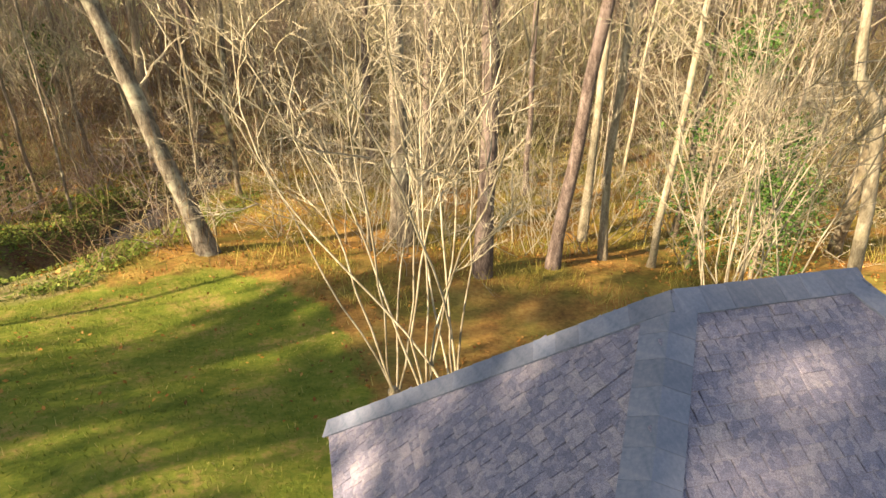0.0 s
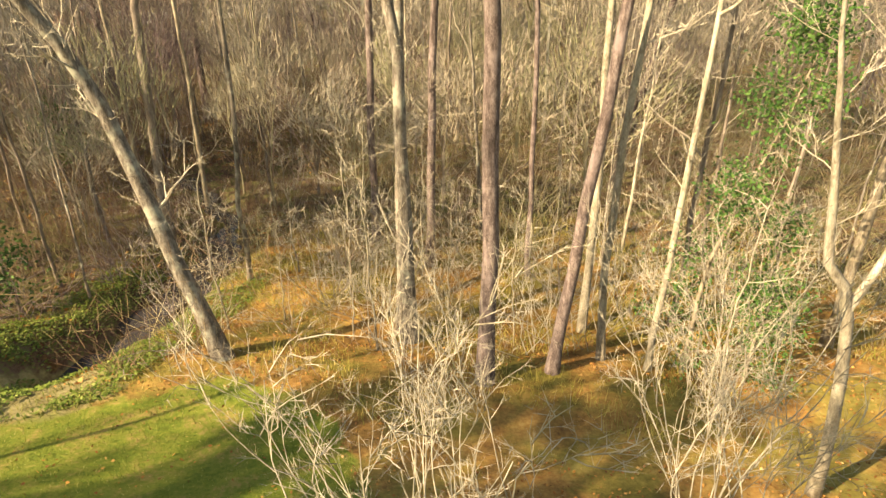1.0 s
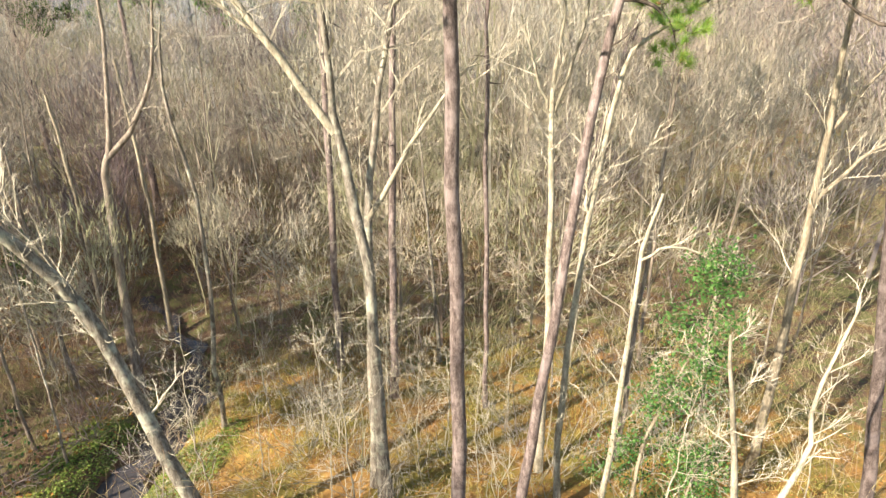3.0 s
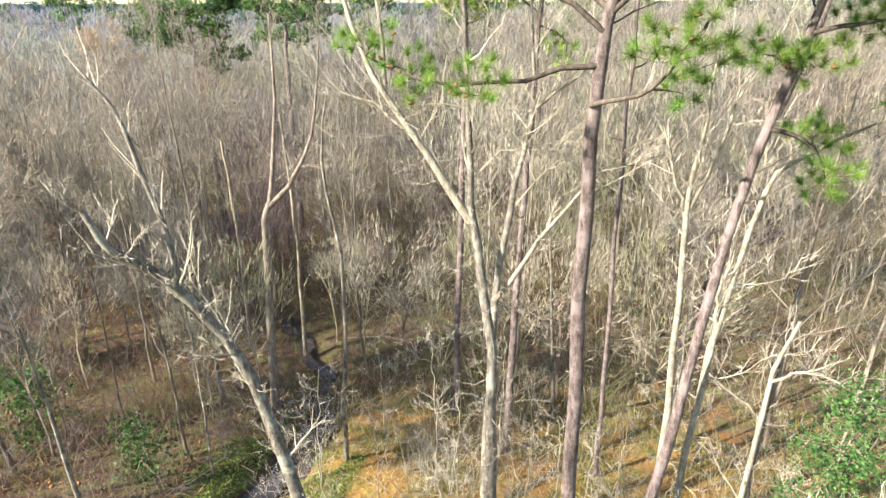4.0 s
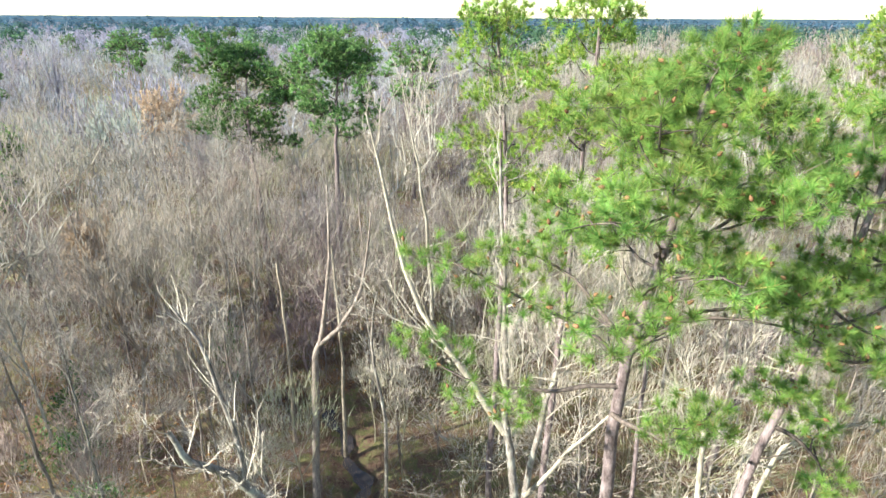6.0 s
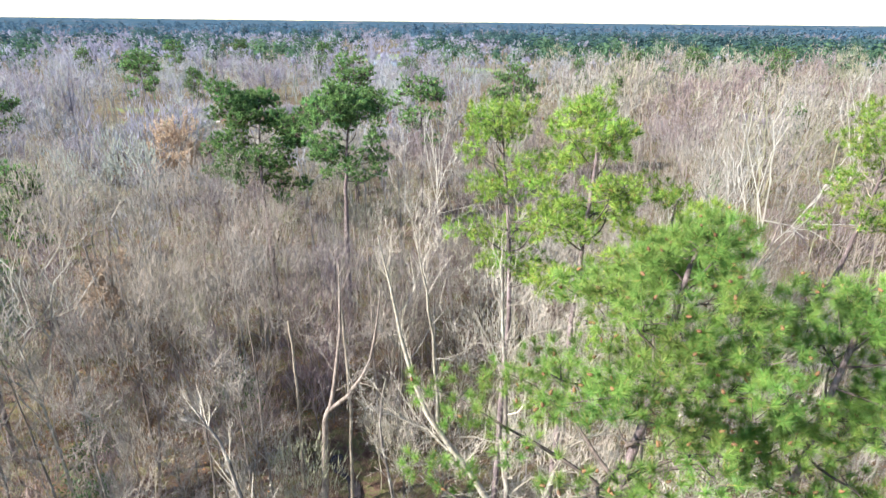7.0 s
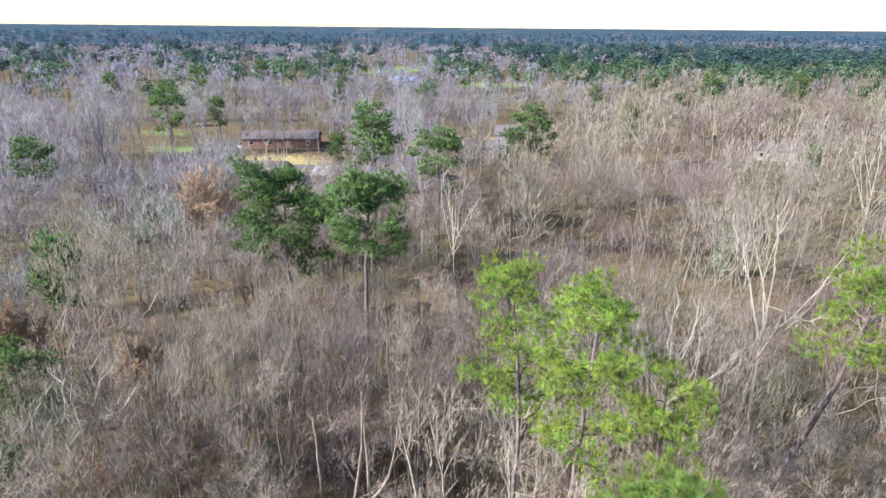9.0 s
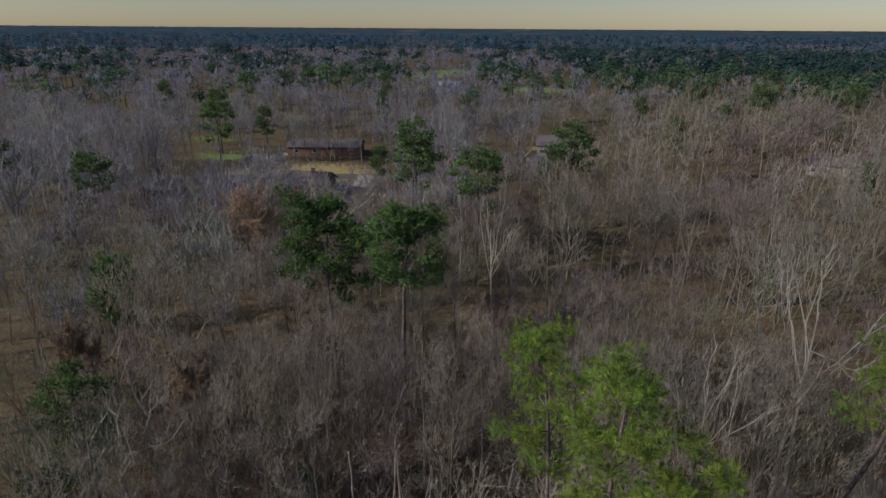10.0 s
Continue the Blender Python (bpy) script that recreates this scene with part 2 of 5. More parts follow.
SHINGLE = shingle_material()
CAP = surface("ridge_cap_shingle", [(0.3, (0.11, 0.145, 0.225)), (0.5, (0.17, 0.2, 0.3)), (0.7, (0.25, 0.265, 0.36))], 8, relief=0.4, depth=0.004, spread=0.15)
DECK = surface("roof_felt", [(0.3, (0.13, 0.135, 0.18)), (0.7, (0.2, 0.2, 0.25))], 6)
TRIM = surface("painted_trim", [(0.3, (0.62, 0.63, 0.62)), (0.7, (0.78, 0.78, 0.76))], 5, relief=0.1, spread=0.05)
BRICK = surface("brick_wall", [(0.3, (0.19, 0.11, 0.09)), (0.7, (0.3, 0.18, 0.14))], 9, relief=0.4)
SIDING = surface("siding", [(0.3, (0.3, 0.29, 0.28)), (0.7, (0.42, 0.41, 0.39))], 3, relief=0.1)
FAR_ROOF = surface("weathered_roof", [(0.3, (0.1, 0.088, 0.1)), (0.7, (0.18, 0.155, 0.165))], 2.0, relief=0.3)
ROOF_BLUE = surface("pale_metal_roof", [(0.3, (0.2, 0.27, 0.33)), (0.7, (0.28, 0.35, 0.41))], 1.0, rough=0.5, relief=0.1)
CONCRETE = surface("concrete", [(0.3, (0.22, 0.21, 0.2)), (0.7, (0.34, 0.325, 0.3))], 1.5, relief=0.2)
ASPHALT = surface("asphalt", [(0.3, (0.13, 0.13, 0.13)), (0.7, (0.2, 0.2, 0.2))], 2.0, relief=0.2)
WOOD = surface("weathered_wood", [(0.3, (0.22, 0.17, 0.11)), (0.7, (0.48, 0.4, 0.28))], 4, (6, 6, 1), relief=0.4)


def plain(name, colour, rough=0.4, metal=0.0):
    m, nt, b = blank(name, rough, 0.5)
    b.inputs["Base Color"].default_value = (*colour, 1)
    b.inputs["Metallic"].default_value = metal
    return m


PANE = plain("window_glass", (0.03, 0.035, 0.045), 0.08)
CAR_WHITE, CAR_DARK, RUBBER = plain("white_car_paint", (0.75, 0.75, 0.74), 0.3), plain("dark_car_paint", (0.03, 0.035, 0.05), 0.3), plain("tyre_rubber", (0.02, 0.02, 0.02), 0.8)


# ---- mesh tools ----
def mesh_of(name, verts, quads=None, tris=None, material=None, smooth=False, attrs=None):
    me = bpy.data.meshes.new(name)
    verts = np.asarray(verts, float).reshape(-1, 3)
    quads = np.asarray([] if quads is None else quads, int).reshape(-1, 4)
    tris = np.asarray([] if tris is None else tris, int).reshape(-1, 3)
    loops = np.concatenate([quads.ravel(), tris.ravel()])
    start = np.concatenate([np.arange(len(quads)) * 4, len(quads) * 4 + np.arange(len(tris)) * 3])
    me.vertices.add(len(verts))
    me.vertices.foreach_set("co", verts.ravel())
    me.loops.add(len(loops))
    me.loops.foreach_set("vertex_index", loops)
    me.polygons.add(len(start))
    me.polygons.foreach_set("loop_start", start)
    me.update(calc_edges=True)
    me.polygons.foreach_set("use_smooth", np.full(len(start), smooth))
    for key, values in (attrs or {}).items():
        me.attributes.new(key, "FLOAT", "POINT").data.foreach_set("value", np.asarray(values, float))
    if material:
        me.materials.append(material)
    return me


def dome(v, heart, round_=0.65, up=0.45):
    """Directions away from the heart of a crown and up, in which its pieces face."""
    d = np.asarray(v, float) - np.asarray(heart, float)
    d /= np.linalg.norm(d, axis=-1, keepdims=True) + 1e-6
    d = d * round_ + np.array([0, 0, up])
    return d / (np.linalg.norm(d, axis=-1, keepdims=True) + 1e-6)


def part(name, bm, material, parent, label=""):
    if isinstance(bm, bpy.types.Mesh):
        me = bm
        if material and not me.materials:
            me.materials.append(material)
    else:
        me = bpy.data.meshes.new(name)
        bm.to_mesh(me)
        bm.free()
        me.materials.append(material)
    ob = new(name, me)
    ob.parent = parent
    return tagged(ob, label)


def box(bm, size, m, bevel=0.0):
    made = bmesh.ops.create_cube(bm, size=1.0, matrix=m @ Matrix.Diagonal((*size, 1)))
    if bevel:
        edges = list({e for v in made["verts"] for e in v.link_edges})
        bmesh.ops.bevel(bm, geom=edges, offset=bevel, segments=1, affect="EDGES")
    return bm


def boxed(size, m=None, bevel=0.0):
    return box(bmesh.new(), size, m or Matrix(), bevel)


class Limbs:
    """Gathers tubes and slivers into one mesh."""

    def __init__(self, heart=None):
        self.v, self.q, self.t, self.n, self.heart = [], [], [], 0, heart

    def tube(self, pts, radii, sides):
        pts, radii = np.asarray(pts, float), np.asarray(radii, float)
        d = np.gradient(pts, axis=0)
        d /= np.linalg.norm(d, axis=1, keepdims=True) + 1e-9
        ref = np.array([1.0, 0, 0]) if abs(d[0][0]) < 0.8 else np.array([0, 1.0, 0])
        a = np.cross(d, ref)
        a /= np.linalg.norm(a, axis=1, keepdims=True) + 1e-9
        b = np.cross(d, a)
        ang = np.arange(sides) * 2 * np.pi / sides
        ring = pts[:, None] + radii[:, None, None] * (np.cos(ang)[None, :, None] * a[:, None] + np.sin(ang)[None, :, None] * b[:, None])
        i = np.arange(len(pts) - 1)[:, None] * sides
        j, k = np.arange(sides)[None], (np.arange(sides)[None] + 1) % sides
        self.v.append(ring.reshape(-1, 3))
        self.q.append(self.n + np.stack([i + j, i + k, i + sides + k, i + sides + j], -1).reshape(-1, 4))
        self.n += len(pts) * sides

    def slivers(self, a, b, width, rng, face=None, loose=0.22):
        """Pointed blades from a to b, turned outwards from the heart."""
        a, b = np.asarray(a, float), np.asarray(b, float)
        if face is None:
            face = 0.0 if self.heart is None else dome((a + b) / 2, self.heart)
        side = np.cross(b - a, face + rng.normal(size=a.shape) * (1.0 if np.ndim(face) == 0 else loose))
        side *= (np.broadcast_to(width, len(a)) / 2)[:, None] / (np.linalg.norm(side, axis=1, keepdims=True) + 1e-9)
        self.v.append(np.stack([a - side, a + side, b], 1).reshape(-1, 3))
        self.t.append(self.n + np.arange(len(a) * 3).reshape(-1, 3))
        self.n += len(a) * 3

    def leaves(self, at, size, rng, flat=0.0):
        """Small four-cornered leaves."""
        at = np.asarray(at, float)
        d = rng.normal(size=at.shape)
        d[:, 2] *= 1 - flat
        up = rng.normal(size=at.shape) * (1 - flat) + np.array([0, 0, 1.0]) * flat
        if self.heart is not None:
            up = dome(at, self.heart) + rng.normal(size=at.shape) * 0.25
            d = np.cross(up, d)
        d /= np.linalg.norm(d, axis=1, keepdims=True)
        s = np.cross(d, up)
        s /= np.linalg.norm(s, axis=1, keepdims=True) + 1e-9
        size = np.broadcast_to(size, len(at))[:, None]
        self.v.append(np.stack([at - d * size * 0.5, at + s * size * 0.3, at + d * size * 0.5, at - s * size * 0.3], 1).reshape(-1, 3))
        self.q.append(self.n + np.arange(len(at) * 4).reshape(-1, 4))
        self.n += len(at) * 4

    def arrays(self):
        cat = lambda some, w: np.concatenate(some) if some else np.zeros((0, w), int)  # noqa: E731
        return np.concatenate(self.v), cat(self.q, 4), cat(self.t, 3)

    def mesh(self, name, material, smooth=False):
        v, q, t = self.arrays()
        return mesh_of(name, v, q, t, material, smooth)


def unit(v):
    v = np.asarray(v, float)
    return v / (np.linalg.norm(v) + 1e-9)


def bent(rng, start, way, length, n, wander, lift):
    pts, d = [np.asarray(start, float)], unit(way)
    for _ in range(n):
        d = unit(d + rng.normal(0, wander, 3) + np.array([0, 0, lift]))
        pts.append(pts[-1] + d * length / n)
    return np.array(pts)


def along(pts, f):
    x = np.clip(f, 0, 1) * (len(pts) - 1)
    i = min(int(x), len(pts) - 2)
    return pts[i] + (pts[i + 1] - pts[i]) * (x - i), unit(pts[i + 1] - pts[i])


def smooth_line(pts, n, rng=None, jitter=0.0):
    """A rounded line through a few places."""
    pts = np.asarray(pts, float)
    t, u = np.linspace(0, len(pts) - 1, n), np.arange(len(pts))
    i = np.clip(t.astype(int), 0, len(pts) - 2)
    m = np.gradient(pts, axis=0) if len(pts) > 2 else np.repeat(pts[1:] - pts[:1], 2, 0)
    s = (t - i)[:, None]
    out = (2 * s**3 - 3 * s**2 + 1) * pts[i] + (s**3 - 2 * s**2 + s) * m[i] + (-2 * s**3 + 3 * s**2) * pts[i + 1] + (s**3 - s**2) * m[i + 1]
    if rng is not None:
        out[1:-1] += rng.normal(0, jitter, (n - 2, 3))
    return out


def twigs(bag, rng, pts, count, length, width, lift=0.25):
    """Fine twigs off a branch, each forked once."""
    a, b = [], []
    for _ in range(count):
        p, d = along(pts, rng.uniform(0.15, 1))
        w = unit(d * 0.8 + rng.normal(0, 0.6, 3) + np.array([0, 0, lift]))
        l = length * rng.uniform(0.5, 1.2)
        mid = p + w * l * 0.5
        a += [p, mid, mid]
        b += [p + w * l, mid + unit(w + rng.normal(0, 0.38, 3)) * l * 0.55, mid + unit(w + rng.normal(0, 0.38, 3)) * l * 0.5]
    if a:
        bag.slivers(a, b, width, rng)


def boughs(thick, fine, rng, start, way, length, r, depth, kids=(5, 5, 5), wander=0.16, lift=0.1, twig=(5, 0.7, 0.014), sides=None, light=False):
    n = 5 if depth > 1 else 4 if depth else 3
    pts = bent(rng, start, way, length, n, wander, lift)
    if light and depth <= 0:
        fine.slivers(pts[:-1], pts[1:] + (pts[1:] - pts[:-1]) * 0.4, 0.024, rng)
    else:
        thick.tube(pts, np.linspace(r, r * 0.35, len(pts)), sides or (6 if r > 0.07 else 4 if r > 0.035 else 3))
    if depth <= 0:
        twigs(fine, rng, pts, *twig)
        return pts
    for k in range(kids[min(depth, len(kids)) - 1]):
        f = rng.uniform(0.25, 1.0)
        p, d = along(pts, f)
        w = unit(d + unit(np.cross(d, rng.normal(size=3))) * rng.uniform(0.5, 1.0) + np.array([0, 0, 0.15]))
        boughs(thick, fine, rng, p, w, length * rng.uniform(0.35, 0.62), max(r * (1 - 0.6 * f) * 0.6, 0.006), depth - 1, kids, wander, lift, twig, None, light)
    twigs(fine, rng, pts, twig[0] // 2, twig[1], twig[2])
    return pts


def bare_tree(name, label, line, r0, r1, bark, seed, limbs=(), n_limbs=10, first=0.45, reach=2.6, rise=0.6, depth=1, twig=(5, 0.7, 0.014), twig_mat=None,
              kids=(4, 4, 4), sides=9, wander=0.03, low=0, light=False, stout=0.2, crook=0.2, limb_bark=None):
    """A leafless tree: trunk along a few places, own large limbs, random ones above; low: small shoots low on the trunk."""
    rng = np.random.default_rng(seed)
    base = np.array(line[0], float)
    trunk, thick, fine, big = Limbs(), Limbs(), Limbs(), []
    pts = smooth_line(np.array(line, float) - base, 14, rng, wander)
    fine.heart = along(pts, 0.5)[0]
    flare = np.linspace(r0, r1, 14)
    flare[0] *= 1.35
    trunk.tube(pts, flare, sides)
    for own, ra, rb in limbs:
        lp = smooth_line(np.array(own, float) - base, 9, rng, wander)
        one = Limbs()
        one.tube(lp, np.linspace(ra, rb, 9), 7)
        big.append(one)
        for k in range(11):
            p, d = along(lp, rng.uniform(0.25, 1))
            boughs(thick, fine, rng, p, d + rng.normal(0, 0.5, 3) + np.array([0, 0, 0.2]), reach * rng.uniform(0.35, 0.9), rb * 0.5 + 0.005, max(depth - 1, 0), kids, crook, twig=twig)
    for k in range(n_limbs):
        f = first + (1 - first) * (k + rng.uniform(0, 0.9)) / n_limbs
        p, d = along(pts, f)
        az = k * 2.4 + rng.uniform(-0.5, 0.5)
        w = unit(d * rise + np.array([math.cos(az), math.sin(az), 0.15]))
        boughs(thick, fine, rng, p, w, reach * (1.25 - 0.75 * f) * rng.uniform(0.7, 1.3), max((r0 + (r1 - r0) * f) * stout, 0.009), depth, kids, crook, twig=twig, light=light)
    for k in range(low):
        p, d = along(pts, rng.uniform(0.1, max(first, 0.7)))
        boughs(thick, fine, rng, p, rng.normal(size=3) + np.array([0, 0, 0.1]), reach * rng.uniform(0.3, 0.75), 0.008, 0, wander=0.35, twig=(8, 0.45, 0.008))
    ob = new(name)
    ob.location = base
    tagged(ob, label, "tree")
    part("trunk", trunk.mesh("trunk", bark, True), None, ob)
    for one in big:
        part("limb", one.mesh("limb", limb_bark or bark, True), None, ob)
    crown = Limbs()
    for bag in (thick, fine):
        if bag.v:
            v, q, t = bag.arrays()
            crown.v.append(v), crown.q.append(q + crown.n), crown.t.append(t + crown.n)
            crown.n += len(v)
    part("crown", crown.mesh("crown", twig_mat or TWIG), None, ob, "bare twigs with no leaves")
    return ob


def tufts(bag, rng, ends, ways, n, length, width):
    """Needle tufts: fine blades fanned out round the end of a shoot."""
    ends, ways = np.repeat(np.asarray(ends), n, 0), np.repeat(np.asarray(ways), n, 0)
    w = rng.normal(0, 1, ends.shape)
    w /= np.linalg.norm(w, axis=1, keepdims=True)
    w += ways * 0.7
    w /= np.linalg.norm(w, axis=1, keepdims=True)
    root = ends - ways * rng.uniform(0, length * 0.45, (len(ends), 1))
    bag.slivers(root, root + w * length * rng.uniform(0.75, 1.15, (len(ends), 1)), width, rng, ways * 0.7 + np.array([0, 0, 0.2]), 0.6)


cone = Limbs()
cone.tube([(0, 0, 0), (0, 0, 0.015), (0, 0, 0.05), (0, 0, 0.09), (0, 0, 0.12)], [0.01, 0.03, 0.036, 0.025, 0.005], 7)
CONE_MESH = cone.mesh("cone", CONE, True)


def pine(name, label, line, r0, seed, crown=0.6, reach=3.5, n_limbs=20, pads=3, pad=(0.8, 0.34), gap=0.33, needles=40, length=0.24, width=0.02, dead=4, cones=0, mat=None, top=0.5, own=(), wood=None, side=(0, 0)):
    """A pine: bare trunk below, dead stubs, limbs above that end in flat clouds of needle tufts. side: the crown's lean."""
    rng = np.random.default_rng(seed)
    base = np.array(line[0], float)
    trunk, woods, leaf = Limbs(), [], Limbs()
    pts = smooth_line(np.array(line, float) - base, 16, rng, 0.025)
    rad = np.linspace(r0, 0.05, 16)
    rad[0] *= 1.3
    trunk.tube(pts, rad, 10)
    ends, ways = [], []

    def cloud(twig, centre, pr, ph, w):
        """Tufts spread through a flat pad, no two closer than the gap, each on its own twig."""
        mine = []
        for _ in range(int(9 * pr * pr * ph / gap**3) + 6):
            o = rng.normal(0, 1, 3)
            o *= rng.random() ** 0.4 / (np.linalg.norm(o) + 1e-6)
            e = centre + o * np.array([pr, pr, ph])
            if all(abs(e - m).max() > gap * 0.8 for m in mine):
                mine.append(e)
                ends.append(e)
                ways.append(unit(o * np.array([0.8, 0.8, 0.3]) + w * 0.2 + np.array([0, 0, 0.55])))
        if mine:
            roots = centre + (np.array(mine) - centre) * 0.1 - np.array([0, 0, ph * 0.6])
            twig.slivers(roots, np.array(mine), max(0.016, width), rng)

    def limb(p, w, l, r, lift=0.05, size=1.0):
        lp = bent(rng, p, w, l, 7, 0.2, lift)
        stick = Limbs()
        woods.append(stick)
        stick.tube(lp, np.linspace(r, 0.012, 8), 5)
        w = unit(w)
        for k in range(pads):
            f = (1.0, 0.72, 0.86, 0.52, 0.6)[k] + (rng.normal(0, 0.04) if k else 0)
            q, d = along(lp, f)
            across = unit(np.cross(d, (0, 0, 1))) * ((-1) ** k if k else 0.0) * rng.uniform(0.7, 1.2) * pad[0] * size
            centre = q + across + np.array([0, 0, rng.uniform(-0.1, 0.6) * pad[0]])
            stick.tube([q, (q + centre) / 2 + rng.normal(0, 0.05, 3), centre - np.array([0, 0, 0.1])], [r * 0.5, 0.012, 0.008], 4)
            cloud(stick, centre, pad[0] * size * rng.uniform(0.75, 1.15), pad[1] * size * rng.uniform(0.8, 1.2), w)

    for k in range(n_limbs):
        f = crown + (0.985 - crown) * ((k + rng.uniform(0, 1)) / n_limbs)
        p, d = along(pts, f)
        g = (f - crown) / (1 - crown)
        az = k * 2.4 + rng.uniform(-0.4, 0.4)
        w = np.array([math.cos(az) + side[0], math.sin(az) + side[1], 0.02 + 0.6 * g])
        shape = (0.7 + 0.75 * g) if g < 0.4 else (1.0 - (g - 0.4) / 0.6 * (1 - top))
        limb(p, w, reach * shape * rng.uniform(0.6, 1.15) * np.linalg.norm(w[:2]), 0.042 - 0.02 * g)
    limb(pts[-1], np.array([0, 0, 1.0]), 0.5, 0.03)
    for p, w, l in own:
        limb(np.array(p) - base, np.array(w, float), l, 0.06, -0.07)
    for k in range(dead):
        f = rng.uniform(crown * 0.55, crown)
        p, d = along(pts, f)
        az = rng.uniform(0, 6.28)
        stub = Limbs()
        stub.tube(bent(rng, p, (math.cos(az), math.sin(az), 0.2), rng.uniform(0.3, 1.4), 4, 0.25, 0.0), np.linspace(0.03, 0.008, 5), 4)
        woods.append(stub)
    tufts(leaf, rng, ends, ways, needles, length, width)
    ob = new(name)
    ob.location = base
    tagged(ob, label, "pine tree")
    part("trunk", trunk.mesh("trunk", BARK_PINE, True), None, ob)
    for stick in woods:
        part("limb", stick.mesh("limb", wood or LIMB_DARK, True), None, ob)
    part("crown", leaf.mesh("crown", mat or NEEDLE), None, ob, "tufts of long green needles")
    for k in rng.choice(len(ends), cones):
        o = new("cone", CONE_MESH)
        o.parent = ob
        o.matrix_local = Matrix.Translation(ends[k] + rng.normal(0, 0.07, 3)) @ Matrix.Rotation(rng.uniform(0, 6.28), 4, "Z") @ Matrix.Rotation(rng.uniform(0.3, 1.8), 4, "X")
    return ob


# ---- ground ----
CREEK = np.array([(-15.0, -6.0), (-13.5, 4.0), (-11.6, 11.0), (-10.7, 15.0), (-10.4, 18.5), (-10.1, 22.0), (-11.3, 25.5), (-14.0, 29.0), (-16.0, 31.5)])


def creek_gap(x, y):
    """Distance to the creek's middle line."""
    x, y = np.asarray(x, float), np.asarray(y, float)
    best = np.full(np.broadcast(x, y).shape, 1e9)
    for (ax, ay), (bx, by) in zip(CREEK[:-1], CREEK[1:]):
        dx, dy = bx - ax, by - ay
        t = np.clip(((x - ax) * dx + (y - ay) * dy) / (dx * dx + dy * dy), 0, 1)
        best = np.minimum(best, np.hypot(x - ax - t * dx, y - ay - t * dy))
    return best


def step(v):
    v = np.clip(v, 0, 1)
    return v * v * (3 - 2 * v)


def lay(x, y):
    """Height of the ground."""
    x, y = np.asarray(x, float), np.asarray(y, float)
    h = -0.9 * step((y - 12.5) / 5) - 0.5 * step((y - 17) / 8) + 0.06 * np.sin(x * 0.9 + y * 0.3) * np.sin(y * 0.7 - x * 0.2)
    h = h + 0.15 + 1.9 * step((11.5 - y) / 9)
    d = creek_gap(x, y)
    cut = np.exp(-((d / 1.1) ** 2) ** 1.2) * (1 - 0.75 * step((y - 24) / 7)) * (1 - step((14.5 - y) / 3.5))
    h = h + (-1.9 - h) * cut
    far = np.hypot(x, y)
    return h + 26 * step((far - 2200) / 1900)


def lawn_at(x, y):
    """1 on the mown grass beside the house."""
    edge = 12.6 - 0.35 * np.abs(x + 5.5) ** 1.25 + np.where(x > -2.5, -1.6 * (x + 2.5), 0)
    return step((edge - y) / 1.4 + 0.5) * step((2.5 - x) / 2.0)


FIELDS = [(-198, 517, 26, 60), (110, 312, 16, 20), (-86, 388, 26, 18), (-124, 150, 14, 5), (-78, 198, 10, 6), (-150, 175, 18, 6)]
DRY = [(-88, 141, 19, 7), (-103, 129, 9, 4), (-36, 199, 10, 4)]


def spots(x, y, some):
    out = np.zeros(np.shape(x))
    for cx, cy, rx, ry in some:
        out = np.maximum(out, step(1.5 - np.hypot((x - cx) / rx, (y - cy) / ry)))
    return out


s = np.linspace(-1, 1, 251)
warp = 62 * s + 3940 * s**9
gx, gy = np.meshgrid(warp - 6, warp + 18)
gx, gy = gx.ravel(), gy.ravel()
idx = np.arange(251 * 251).reshape(251, 251)
gq = np.stack([idx[:-1, :-1], idx[:-1, 1:], idx[1:, 1:], idx[1:, :-1]], -1).reshape(-1, 4)
lawn_w = lawn_at(gx, gy)
gap = creek_gap(gx, gy)
rough_w = np.clip(step((4.2 - gap) / 2.5) * step((16.5 - gy) / 3) * step((gx + 13) / 2), 0, 1)
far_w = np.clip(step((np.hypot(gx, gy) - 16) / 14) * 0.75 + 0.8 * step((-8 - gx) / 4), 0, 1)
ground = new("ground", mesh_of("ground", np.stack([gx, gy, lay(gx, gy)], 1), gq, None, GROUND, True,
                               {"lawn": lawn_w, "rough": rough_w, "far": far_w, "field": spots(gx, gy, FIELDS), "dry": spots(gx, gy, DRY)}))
tagged(ground, "leaf-strewn woodland ground with a mown lawn", "ground", kind="structure")

# the creek
wl = smooth_line(np.column_stack([CREEK, np.full(len(CREEK), -1.28)]), 90)
wd = np.gradient(wl, axis=0)
wside = np.stack([-wd[:, 1], wd[:, 0], 0 * wd[:, 0]], 1)
wside /= np.linalg.norm(wside, axis=1, keepdims=True)
wl[:, :2] += wside[:, :2] * (0.28 * np.sin(wl[:, 1] * 1.9))[:, None]
wide = ((0.85 - 0.45 * step((wl[:, 1] - 20) / 8) - 0.6 * step((14.5 - wl[:, 1]) / 3)) * (0.8 + 0.25 * np.sin(wl[:, 1] * 2.7) + 0.2 * np.sin(wl[:, 1] * 6.1)))[:, None]
wv = np.concatenate([wl - wside * wide, wl + wside * wide])
wi = np.arange(89)
water = new("water", mesh_of("water", wv, np.stack([wi, wi + 1, wi + 91, wi + 90], 1), None, WATER))
tagged(water, "dark still creek water between muddy banks", "creek", kind="structure")


def on(x, y, sink=0.1):
    return (x, y, float(lay(x, y)) - sink)


